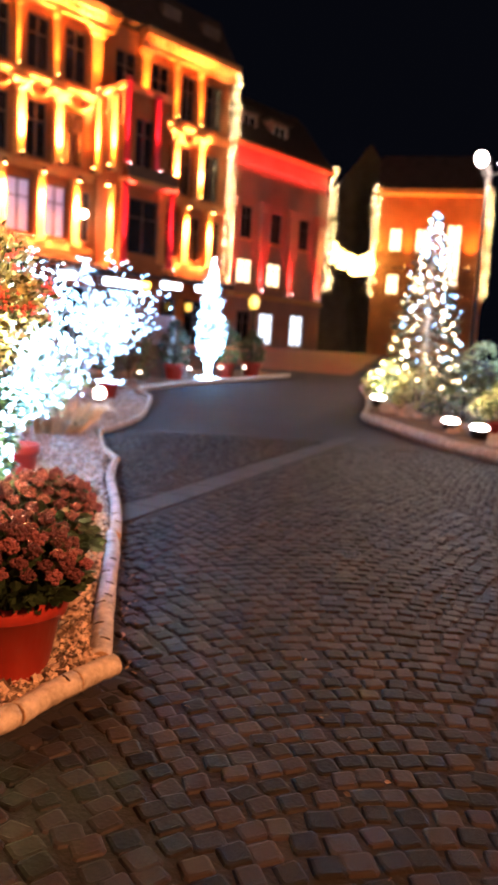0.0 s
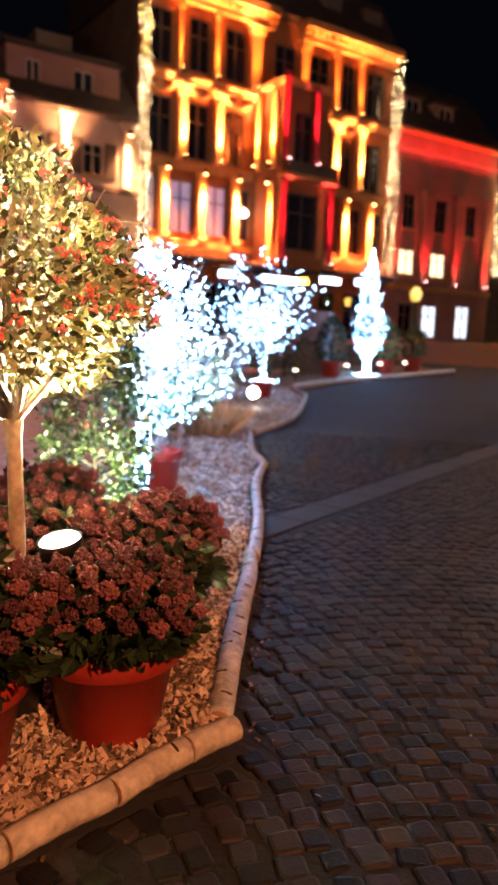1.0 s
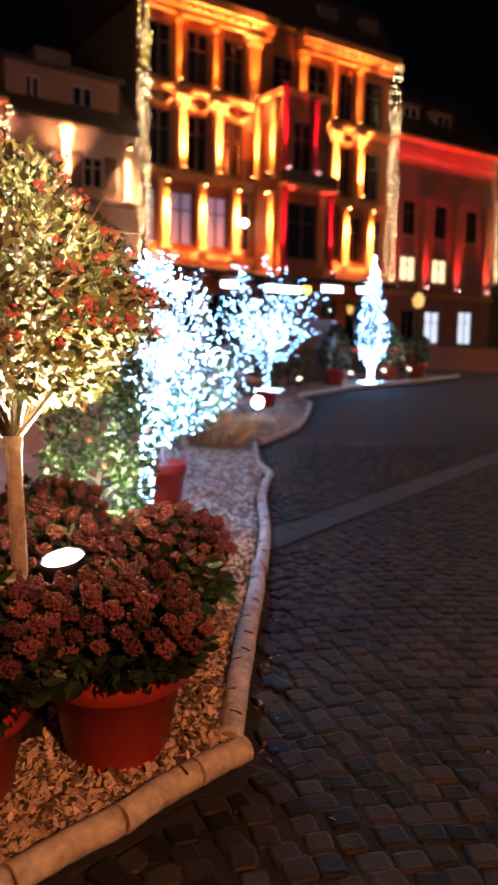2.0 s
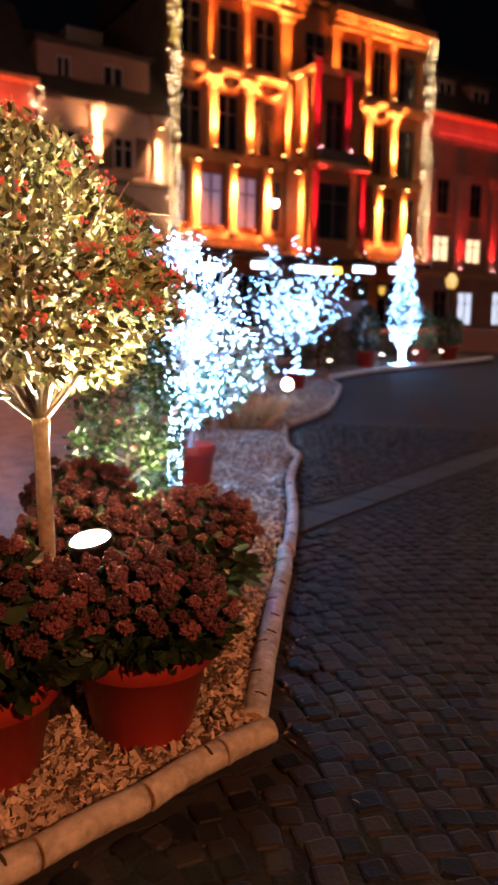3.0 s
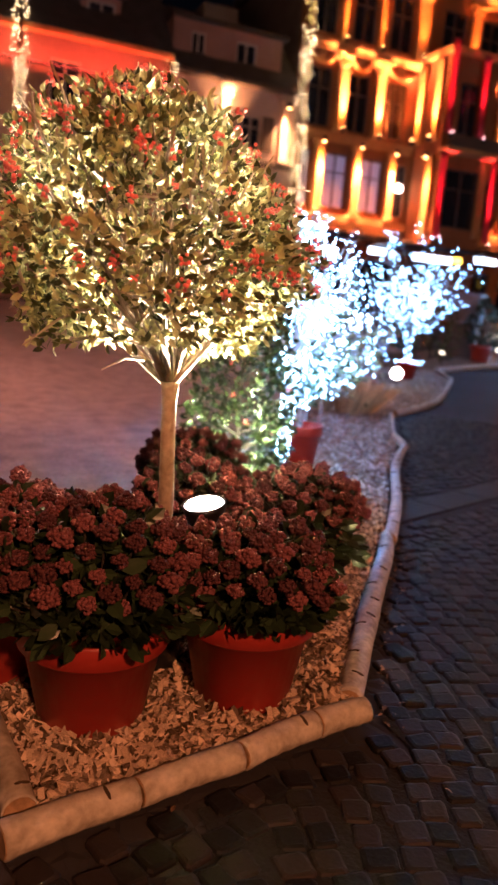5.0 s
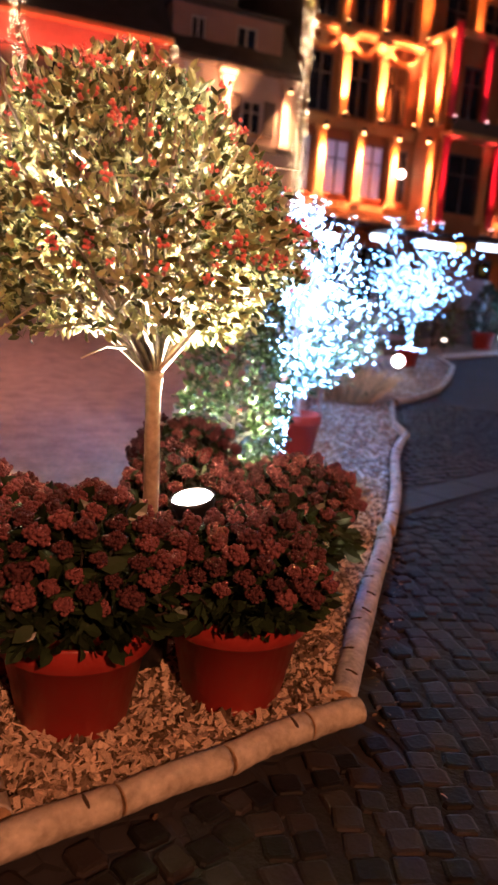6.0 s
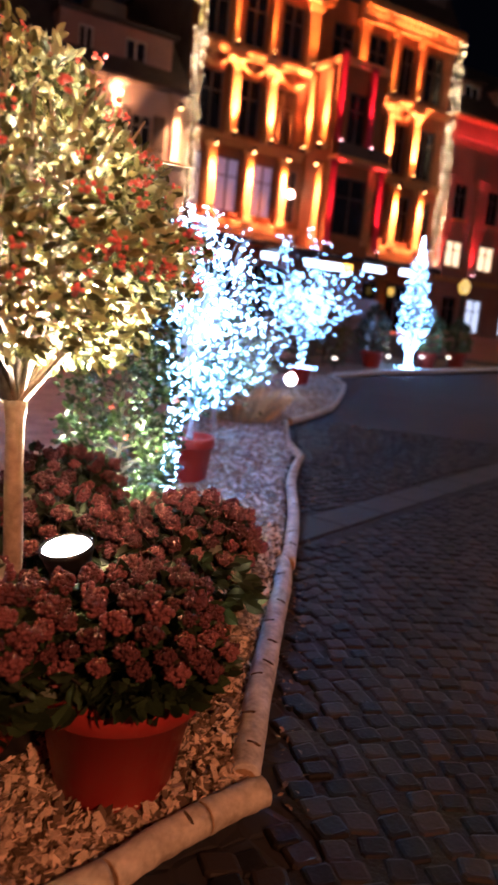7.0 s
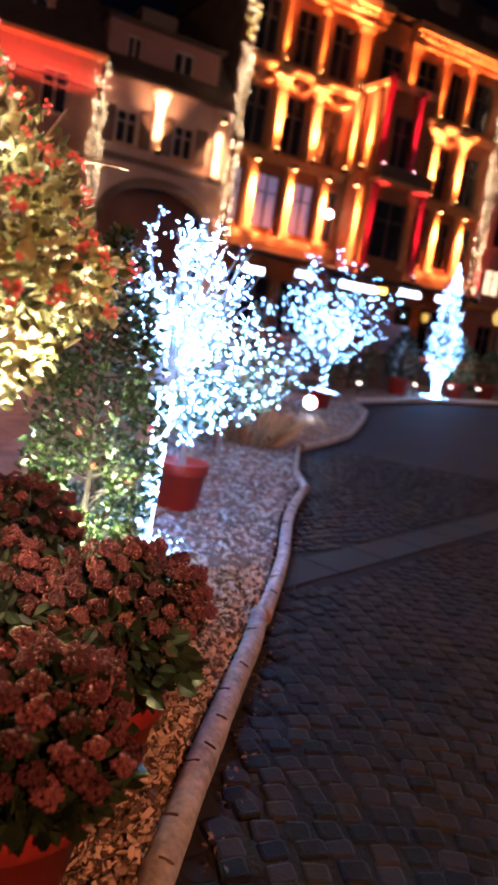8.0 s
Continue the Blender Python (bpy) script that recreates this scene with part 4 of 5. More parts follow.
def uplight(place, target, watts, colour, size=0.10, glow="fixture", cone=46, arm=None, wide=0.0):
    """A small wall lamp: bracket to the wall, cylinder and glowing lens, with its beam."""
    d = (Vector(target) - Vector(place)).normalized()
    ob = thing("wall_uplight", place, "small wall lamp throwing a coloured beam along the facade", "wall lamp", "facade lamps")
    m = d.to_track_quat("Z", "Y").to_matrix().to_4x4()
    part("housing", lathe([(size * 0.6, -0.20), (size, -0.18), (size, 0.0), (size * 0.9, 0.012)], 14, None, m), "metal", ob, smooth=True)
    part("lens", lathe([(size * 0.85, 0.013), (size * 0.8, 0.03), (0.01, 0.045)], 14, None, m), glow, ob, smooth=True)
    arm = Vector(arm) if arm else Vector((FX - place[0] - 0.02, 0, 0))
    foot = -d * 0.10
    part("bracket", tube(bmesh.new(), [foot, foot + arm], [0.025, 0.025], 6), "metal", ob)
    lamp("facade_beam", "SPOT", Vector(place) + d * 0.08, watts, colour, Vector(place) + d, 0.06, cone, 1.0)
    if wide:
        lamp("facade_spill", "SPOT", Vector(place) + d * 0.08, watts * wide, ORANGE if colour == HOT else colour, Vector(place) + d, 0.06, 80, 1.0)
    return ob


def pilaster(house, y, z0, z1, x=FX, w=0.42, d=0.16, capital=True, material="trim"):
    """A flat pilaster with a base and a moulded head."""
    part("pilaster", boxed((x + 0.003, y - w / 2, z0 + 0.25), (x + d, y + w / 2, z1 - 0.45), 0.02), material, house)
    part("base", boxed((x + 0.003, y - w / 2 - 0.06, z0), (x + d + 0.07, y + w / 2 + 0.06, z0 + 0.246), 0.02), material, house)
    if capital:
        c = bmesh.new()
        box(c, (x + 0.003, y - w / 2 - 0.05, z1 - 0.446), (x + d + 0.05, y + w / 2 + 0.05, z1 - 0.36), 0.015)
        box(c, (x + 0.003, y - w / 2 - 0.10, z1 - 0.35), (x + d + 0.12, y + w / 2 + 0.10, z1 - 0.14), 0.04)
        box(c, (x + 0.003, y - w / 2 - 0.20, z1 - 0.13), (x + d + 0.22, y + w / 2 + 0.20, z1), 0.02)
        part("capital", c, material, house)


def column(house, y, z0, z1, r, x=FX, crown="leafy", material="trim"):
    """An engaged squared column with worn edges: moulded base, shaft, and a leafy, plain or ball-shaped capital."""
    m = Matrix.Translation((x + r, y, 0))
    head = {"leafy": 0.62, "plain": 0.20, "ball": 0.36}[crown]
    part("shaft", boxed((x + 0.003, y - r, z0 + 0.20), (x + r * 1.75, y + r, z1 - head - 0.004), r * 0.3), material, house)
    b = bmesh.new()
    box(b, (x + 0.003, y - r * 1.3, z0), (x + r * 2.05, y + r * 1.3, z0 + 0.10), 0.02)
    box(b, (x + 0.003, y - r * 1.15, z0 + 0.10), (x + r * 1.9, y + r * 1.15, z0 + 0.197), 0.03)
    part("base", b, material, house)
    c = bmesh.new()
    if crown == "leafy":
        lathe([(r * 0.95, z1 - head), (r * 1.05, z1 - head + 0.04), (r * 0.95, z1 - head + 0.07), (r * 1.05, z1 - 0.35), (r * 1.6, z1 - 0.14)], 16, c, m)
        for k in range(8):
            a = math.pi * k / 4
            for rise, out, size in ((0.20, 1.05, 0.10), (0.42, 1.45, 0.12)):
                bmesh.ops.create_icosphere(c, subdivisions=1, radius=1, matrix=m @ Matrix.Translation((math.cos(a + rise) * r * out, math.sin(a + rise) * r * out, z1 - head + rise)) @ Matrix.Diagonal((size * 0.8, size * 0.8, size * 1.25, 1)))
        box(c, (x + 0.003, y - r * 2.0, z1 - 0.135), (x + r * 2.6, y + r * 2.0, z1), 0.03)
    elif crown == "plain":
        box(c, (x + 0.003, y - r * 1.2, z1 - head), (x + r * 1.95, y + r * 1.2, z1 - head + 0.08), 0.02)
        box(c, (x + 0.003, y - r * 1.4, z1 - head + 0.084), (x + r * 2.1, y + r * 1.4, z1), 0.03)
    else:
        bmesh.ops.create_icosphere(c, subdivisions=2, radius=r * 1.75, matrix=m @ Matrix.Translation((0, 0, z1 - 0.17)))
        lathe([(r * 1.3, z1 - head), (r * 1.3, z1 - head + 0.05), (r * 0.9, z1 - head + 0.08)], 12, c, m)
    part("capital", c, material, house)


def swag(house, y0, y1, z):
    """A carved festoon hung between two capitals: a thick sagging lumpy garland and a rosette over its middle."""
    n = 12
    line = [(FX + 0.10, y0 + (y1 - y0) * k / n, z - 0.34 * (1 - (2 * k / n - 1) ** 2)) for k in range(n + 1)]
    part("festoon", tube(bmesh.new(), line, [(0.06 + 0.06 * math.sin(math.pi * k / n)) * (1.2 if k % 2 else 0.85) for k in range(n + 1)], 8), "trim", house, smooth=True)
    part("rosette", lathe([(0.17, 0.003), (0.18, 0.06), (0.12, 0.11), (0.09, 0.09), (0.02, 0.14)], 12, None, Matrix.Translation((FX + 0.003, (y0 + y1) / 2, z - 0.02)) @ Matrix.Rotation(math.pi / 2, 4, "Y")), "trim", house, smooth=True)


def roof_prism(bm, x0, x1, y0, y1, z, rise, setback):
    """A mansard-like roof: steep front slope, flat top."""
    vs = [bm.verts.new(p) for p in ((x0, y0, z), (x0, y1, z), (x1, y1, z), (x1, y0, z), (x0 - setback, y0 + 0.02, z + rise), (x0 - setback, y1 - 0.02, z + rise), (x1 + 0.5, y1 - 0.02, z + rise), (x1 + 0.5, y0 + 0.02, z + rise))]
    for f in ((0, 1, 5, 4), (1, 2, 6, 5), (2, 3, 7, 6), (3, 0, 4, 7), (4, 5, 6, 7), (3, 2, 1, 0)):
        bm.faces.new([vs[i] for i in f])
    bmesh.ops.recalc_face_normals(bm, faces=bm.faces)
    return bm


LOW = (16.32, 18.15, 19.92, 26.5, 28.15)
MID = (17.12, 18.93, 25.68, 27.3)
TOP = (17.0, 18.8, 25.58, 27.18)


def hotel():
    h = thing("hotel", (0, 0, 0), "four-storey sandstone hotel washed with orange light", "building")
    y0, y1, top = 15.45, 29.45, 15.75
    holes, wins = [], []
    for a, b in ((15.62, 16.72), (17.5, 18.55), (19.32, 20.42), (24.1, 25.25), (26.1, 26.92), (27.72, 28.9)):
        for z0, z1 in ((8.95, 11.3), (12.55, 14.75)):
            holes.append((a, b, z0, z1))
            wins.append((a, b, z0, z1, 1))
    holes.append((22.0, 23.2, 12.75, 14.75))
    wins.append((22.0, 23.2, 12.75, 14.75, 1))
    for a, b in ((15.55, 16.0), (16.65, 17.83), (18.48, 19.6), (20.24, 20.85), (24.5, 26.15), (26.84, 27.8), (28.5, 29.2)):
        holes.append((a, b, 5.75, 8.0))
        wins.append((a, b, 5.75, 8.0, 1))
    shops = [(16.0, 18.1), (18.6, 20.8), (24.2, 26.3), (26.9, 29.1)]
    for a, b in shops:
        holes.append((a, b, 1.35, 3.75))
    part("wall", wall_grid(FX, y0, y1, 0.4, top, holes), "stone", h)
    part("rear_block", boxed((FX - 9, y0 + 0.01, 0.4), (FX - 0.9, y1 - 0.01, top - 0.02)), "dark_wall", h)
    part("side_wall", boxed((FX - 0.9, y0, 0.4), (FX - 0.405, y0 + 0.25, top)), "stone", h)
    part("side_wall", boxed((FX - 0.9, y1 - 0.25, 0.4), (FX - 0.405, y1, top)), "stone", h)
    for a, b, z0, z1, n in wins:
        # Lower left panes glow blue in place of reflected tree lights.
        window(h, FX, a, b, z0, z1, bars=n, pane="blue_glow" if z0 < 6 and a < 20 else "glass", sill="stone")
    for a, b in shops:
        window(h, FX, a, b, 1.35, 3.75, "shop", bars=2, rows=2, label="dark shop window")
    for z0, z1, d in ((4.85, 5.45, 0.34), (8.42, 8.78, 0.30), (11.95, 12.3, 0.34)):
        c = bmesh.new()
        for s, t in ((y0, 20.9), (23.55, y1)):
            box(c, (FX + 0.003, s, z0), (FX + d * 0.55, t, z0 + (z1 - z0) * 0.45), 0.02)
            box(c, (FX + 0.003, s - 0.0, z0 + (z1 - z0) * 0.46), (FX + d, t, z1), 0.03)
        part("string_course", c, "trim", h)
    for s, t in ((y0, 21.75), (23.35, y1)):
        c = bmesh.new()
        for d, za, zb in ((0.30, 15.15, 15.36), (0.46, 15.365, 15.58), (0.70, 15.585, 15.95)):
            box(c, (FX + 0.003, s - 0.05, za), (FX + d, t + 0.05, zb), 0.02)
        part("cornice", c, "trim", h)
        for k in range(int((t - s) / 0.41)):
            part_data("dentil", DENTIL, h, Matrix.Translation((FX + 0.52, s + 0.25 + k * 0.41, 15.47)))
    part("roof", roof_prism(bmesh.new(), FX + 0.35, FX - 9, y0, y1, 15.96, 2.6, 1.5), "roof", h)
    for y in (17.5, 20.5, 25.5, 28.2):
        part("dormer", boxed((FX - 1.6, y - 0.6, 16.1), (FX - 0.35, y + 0.6, 17.8), 0.03), "dark_wall", h)
    for y in MID:
        column(h, y, 8.79, 11.94, 0.21)
    for y in TOP:
        column(h, y, 12.31, 15.14, 0.12, crown="ball")
    for y in LOW:
        column(h, y, 5.46, 8.41, 0.20, crown="plain")
    pilaster(h, 20.85, 12.31, 15.14, w=0.62, d=0.22)
    pilaster(h, 23.62, 12.31, 15.14, w=0.40, d=0.22)
    for a, b in ((15.5, 16.75), (17.5, 18.55), (19.3, 20.75), (26.05, 26.95)):
        swag(h, a, b, 11.8)
    bx, b0, b1 = -27.45, 20.95, 23.45
    bay_holes = [(21.35, 23.1, 5.3, 7.75), (21.6, 22.6, 9.1, 11.2)]
    part("bay_front", wall_grid(bx, b0, b1, 0.4, 12.2, bay_holes, 0.3), "stone", h)
    part("bay_side", boxed((FX + 0.31, b0, 0.4), (bx - 0.305, b0 + 0.3, 12.2)), "stone", h)
    part("bay_side", boxed((FX + 0.31, b1 - 0.3, 0.4), (bx - 0.305, b1, 12.2)), "stone", h)
    part("bay_top", boxed((FX + 0.31, b0 - 0.12, 12.203), (bx + 0.18, b1 + 0.12, 12.5), 0.04), "trim", h)
    for a, b, z0, z1 in bay_holes:
        window(h, bx, a, b, z0, z1, bars=1, sill="stone")
    for x in (-29.15, -27.95):
        part("bay_pilaster", boxed((x - 0.2, 20.80, 8.8), (x + 0.2, 20.947, 12.0), 0.02), "trim", h)
    part("bay_pilaster", boxed((-28.22, 20.80, 4.8), (-27.78, 20.947, 8.2), 0.02), "trim", h)
    part("balcony_slab", boxed((bx + 0.003, b0 - 0.2, 8.25), (bx + 0.75, b1 + 0.2, 8.45), 0.03), "trim", h)
    part("balcony_panel", boxed((bx + 0.62, b0 - 0.15, 8.453), (bx + 0.70, b1 + 0.15, 8.95)), "frame_dark", h)
    for y in (b0 + 0.1, 23.25):
        part("bay_pilaster", boxed((bx + 0.003, y - 0.2, 5.0), (bx + 0.12, y + 0.2, 8.2), 0.02), "trim", h)
    part("canopy", boxed((FX + 0.36, 15.7, 4.55), (FX + 1.1, 29.4, 4.72), 0.03), "shop", h)
    part("bay_canopy", boxed((-29.3, 18.7, 4.30), (-26.85, 24.1, 4.42), 0.02), "shop", h)


dm = bmesh.new()
box(dm, (-0.10, -0.10, -0.08), (0.10, 0.10, 0.08), 0.02)
DENTIL = bpy.data.meshes.new("dentil")
dm.to_mesh(DENTIL)
dm.free()
DENTIL.materials.append(M["trim"])
hotel()
for y in MID:
    uplight((FX + 0.54, y, 8.92), (FX + 0.50, y, 11.8), 19000, HOT, size=0.08, cone=38, wide=0.012)
for y in LOW:
    uplight((FX + 0.54, y, 8.30), (FX + 0.49, y, 5.5), 26000, HOT, size=0.08, cone=38, wide=0.015)
for y in TOP:
    uplight((FX + 0.36, y, 12.46), (FX + 0.31, y, 15.3), 2600, ORANGE, size=0.06, cone=36, wide=0.02)
for y in (20.85, 23.62):
    uplight((FX + 0.44, y, 12.46), (FX + 0.36, y, 15.3), 2200, ORANGE, size=0.08, cone=40, wide=0.03)
for x in (-29.15, -27.95):
    uplight((x, 20.60, 8.95), (x, 20.66, 12.0), 19000, HOT, cone=34, wide=0.02, arm=(0, 0.38, 0))
uplight((-28.0, 20.60, 8.12), (-28.0, 20.66, 5.0), 19000, HOT, cone=34, wide=0.02, arm=(0, 0.38, 0))
globe = thing("wall_globe", (FX + 0.5, 20.22, 6.9), "small white glowing globe lamp on the hotel front", "wall lamp")
part("bulb", lathe([(0.05, -0.16), (0.14, -0.09), (0.17, 0.0), (0.14, 0.10), (0.05, 0.16)], 14), "lamp_glass", globe, smooth=True)
part("arm", tube(bmesh.new(), [(0, 0, -0.17), (0, 0, -0.26), (-0.49, 0, -0.26)], [0.02, 0.02, 0.02], 6), "metal", globe)


def banner(x, y, z0, z1, w, label):
    bm = bmesh.new()
    n, k = 16, 10
    grid = [[bm.verts.new((0.09 * math.sin(j * 1.35) * (0.4 + 0.6 * i / n) , -w / 2 + w * j / k, (z1 - z0) * (1 - i / n))) for j in range(k + 1)] for i in range(n + 1)]
    for i in range(n):
        for j in range(k):
            bm.faces.new((grid[i][j], grid[i][j + 1], grid[i + 1][j + 1], grid[i + 1][j]))
    bmesh.ops.solidify(bm, geom=bm.faces[:], thickness=0.012)
    ob = thing("banner", (x, y, z0), label, "banner", "red banners of the hotel")
    part("cloth", bm, "cloth", ob, smooth=True)
    part("pole", tube(bmesh.new(), [(0, -w / 2 - 0.1, z1 - z0 + 0.03), (0, w / 2 + 0.1, z1 - z0 + 0.03)], [0.03, 0.03], 8), "metal", ob)


for y, z0, z1 in ((20.85, 9.0, 12.6), (22.5, 9.0, 12.2), (20.85, 4.8, 8.2), (23.5, 4.8, 8.2)):
    banner(-27.05, y, z0, z1, 0.32, "narrow red cloth banner hanging on the hotel's bay")
    uplight((-26.75, y, z0 - 0.05), (-26.98, y, z1), 3200, RED, 0.09, "fixture_red", cone=24, arm=(-0.72, 0.15 if y < 21 else 0.0, 0))

SIGNS = [(16.1, 17.1, -28.6, 3.70, "sign"), (18.62, 19.52, -28.6, 3.92, "sign"), (19.75, 21.78, -26.9, 3.72, "sign"), (21.8, 22.32, -26.9, 3.76, "sign_amber"), (24.25, 25.7, -28.6, 4.06, "sign"), (26.65, 27.7, -28.6, 4.12, "sign")]
for a, b, x, z, mat in SIGNS:
    s = thing("shop_sign", (x, (a + b) / 2, z), "lit white sign panel over the dark shopfronts" if mat == "sign" else "amber end panel of the long lit sign", "sign", "lit shop signs")
    w = (b - a) / 2
    part("case", boxed((-0.12, -w, 0), (0, w, 0.32), 0.015), "metal", s)
    part("face", boxed((0.002, -w + 0.03, 0.03), (0.014, w - 0.03, 0.29)), mat, s)
    for e in (-w * 0.7, w * 0.7):
        part("hanger", tube(bmesh.new(), [(-0.06, e, 0.31), (-0.06, e, 4.56 - z if x < -28 else 4.34 - z)], [0.015, 0.015], 6), "metal", s)


def garland(y, z0, z1, x, n, label, seed, r=0.30, split=0.55):
    rnd = random.Random(seed)
    g = thing("light_garland", (x, y, z0), label, "light garland", "light garlands on the house corners")
    part("cable", tube(bmesh.new(), [(0, 0, 0), (0, 0, z1 - z0)], [0.05, 0.05], 8), "tinsel", g)
    tin, warm, gold = [], [], []
    for k in range(int(n * 0.95)):
        z = rnd.uniform(0, z1 - z0)
        a, q = rnd.uniform(0, 6.28), r * math.sqrt(rnd.random())
        p = (math.cos(a) * q, math.sin(a) * q, z)
        (gold if z > split * (z1 - z0) and rnd.random() < 0.6 else warm).append(at(p, rnd.uniform(0.010, 0.019), rnd))
        a, q = rnd.uniform(0, 6.28), r * 0.9 * math.sqrt(rnd.random())
        tin.append(at((math.cos(a) * q, math.sin(a) * q, rnd.uniform(0, z1 - z0)), rnd.uniform(0.06, 0.12), rnd))
    scatter("tinsel", LEAF_V, LEAF_F, tin, "tinsel", g)
    scatter("warm_light_chain", OCTA_V, OCTA_F, warm, "led_warm", g)
    if gold:
        scatter("gold_light_chain", OCTA_V, OCTA_F, gold, "led_gold", g)


garland(15.18, 4.6, 19.0, FX + 0.55, 520, "thick garland of warm white and gold lights at the hotel's corner", 1)
garland(29.45, 4.9, 15.9, FX + 0.45, 380, "thick garland of white lights down the hotel's far corner", 2, split=2)
garland(9.55, 4.5, 10.1, FX + 0.45, 200, "garland of white lights between the two old houses", 3, split=2)
garland(4.1, 4.2, 11.4, FX + 0.45, 260, "garland of white lights at the red house's corner", 4, split=2)
garland(38.35, 5.4, 12.9, FX + 0.45, 260, "garland of warm lights at the corner of the red-lit house", 5, split=2)


def arch_block(x_front, y0, y1, z0, z1, centre, half, spring, rise, thick):
    """A wall with one wide arched gateway."""
    bm = bmesh.new()
    n = 18
    arc = [(centre - half * math.cos(math.pi * k / n), spring + rise * math.sin(math.pi * k / n)) for k in range(n + 1)]
    loops = []
    for x in (x_front, x_front - thick):
        lo = [bm.verts.new((x, y, z)) for y, z in arc]
        hi = [bm.verts.new((x, y, z1)) for y, z in arc]
        corner = [bm.verts.new(p) for p in ((x, y0, z0), (x, y0, z1), (x, y1, z0), (x, y1, z1), (x, centre - half, z0), (x, centre + half, z0))]
        fs = [(lo[k], lo[k + 1], hi[k + 1], hi[k]) for k in range(n)]
        fs += [(corner[0], corner[4], lo[0], hi[0], corner[1]), (corner[5], corner[2], corner[3], hi[-1], lo[-1])]
        for f in fs:
            bm.faces.new(f)
        loops.append([corner[4]] + lo + [corner[5]])
    for k in range(len(loops[0]) - 1):
        bm.faces.new((loops[0][k], loops[0][k + 1], loops[1][k + 1], loops[1][k]))
    bmesh.ops.recalc_face_normals(bm, faces=bm.faces)
    return bm


def pink_house():
    h = thing("old_house", (0, 0, 0), "old pinkish rendered house with a wide arched gateway and dormers", "building", "old houses on the square")
    y0, y1 = 9.8, 15.25
    part("gateway_wall", arch_block(FX, y0, y1, 0.6, 6.95, 12.5, 2.35, 4.6, 1.75, 0.5), "render_pink", h)
    trim = bmesh.new()
    n = 20
    for k in range(n):
        a0, a1 = math.pi * k / n, math.pi * (k + 1) / n
        q = [(12.5 - r * math.cos(a), 4.6 + (r - 0.6) * math.sin(a)) for a, r in ((a0, 2.36), (a1, 2.36), (a1, 2.66), (a0, 2.66))]
        f = [trim.verts.new((FX + 0.07, y, z)) for y, z in q]
        b = [trim.verts.new((FX + 0.003, y, z)) for y, z in q]
        trim.faces.new(f)
        for i in range(4):
            trim.faces.new((f[i], b[i], b[(i + 1) % 4], f[(i + 1) % 4]))
    bmesh.ops.recalc_face_normals(trim, faces=trim.faces)
    part("arch_trim", trim, "dark_wall", h)
    part("gate_interior", boxed((FX - 3.2, y0 + 0.3, 0.6), (FX - 3.0, y1 - 0.3, 6.6)), "render_red", h)
    holes = [(10.38, 11.25, 7.6, 8.85), (12.75, 13.62, 7.6, 8.85)]
    part("upper_wall", wall_grid(FX, y0, y1, 7.2, 9.85, holes), "render_pink", h)
    part("ledge", boxed((FX - 0.3, y0, 6.953), (FX + 0.14, y1, 7.197), 0.03), "dark_wall", h)
    for a, b, z0, z1 in holes:
        window(h, FX, a, b, z0, z1, "wood_frame", bars=1)
        for s in (a - 0.56, b + 0.06):
            part("shutter", boxed((FX + 0.004, s, z0 - 0.05), (FX + 0.05, s + 0.50, z1 + 0.05), 0.01), "shutter", h)
    part("eave", boxed((FX - 0.4, y0 - 0.1, 9.853), (FX + 0.45, y1, 10.02), 0.02), "frame_dark", h)
    part("roof", roof_prism(bmesh.new(), FX + 0.40, FX - 8, y0 - 0.05, y1, 10.025, 3.2, 3.4), "roof", h)
    d = wall_grid(FX - 0.45, 9.85, 14.5, 10.35, 12.0, [(10.6, 11.2, 10.6, 11.65), (12.5, 13.4, 10.6, 11.65)], 0.2)
    part("dormer_wall", d, "render_red", h)
    for a, b in ((10.6, 11.2), (12.5, 13.4)):
        window(h, FX - 0.45, a, b, 10.6, 11.65, "wood_frame", bars=1, rows=1)
    part("dormer_cheek", boxed((FX - 3.2, 9.85, 10.35), (FX - 0.66, 10.05, 12.0)), "render_red", h)
    part("dormer_cheek", boxed((FX - 3.2, 14.3, 10.35), (FX - 0.66, 14.5, 12.0)), "render_pink", h)
    part("dormer_roof", boxed((FX - 3.4, 9.7, 12.003), (FX - 0.2, 14.65, 12.14), 0.02), "roof", h)
    part("small_dormer", boxed((FX - 2.8, 11.4, 12.145), (FX - 1.6, 12.9, 13.2), 0.03), "dark_wall", h)
    part("rear_block", boxed((FX - 8, y0 + 0.02, 0.6), (FX - 3.4, y1 - 0.02, 9.8)), "dark_wall", h)
    pilaster(h, 14.62, 7.2, 9.8, w=0.36, material="render_pink")
    pilaster(h, 12.0, 7.2, 9.8, w=0.40, material="render_pink")


pink_house()
uplight((FX + 0.46, 12.0, 7.62), (FX + 0.20, 12.0, 9.85), 9000, (1.0, 0.46, 0.16), cone=24, wide=0.12)
uplight((FX + 0.46, 14.62, 9.30), (FX + 0.18, 14.62, 7.0), 9000, (1.0, 0.46, 0.16), cone=20, wide=0.12)


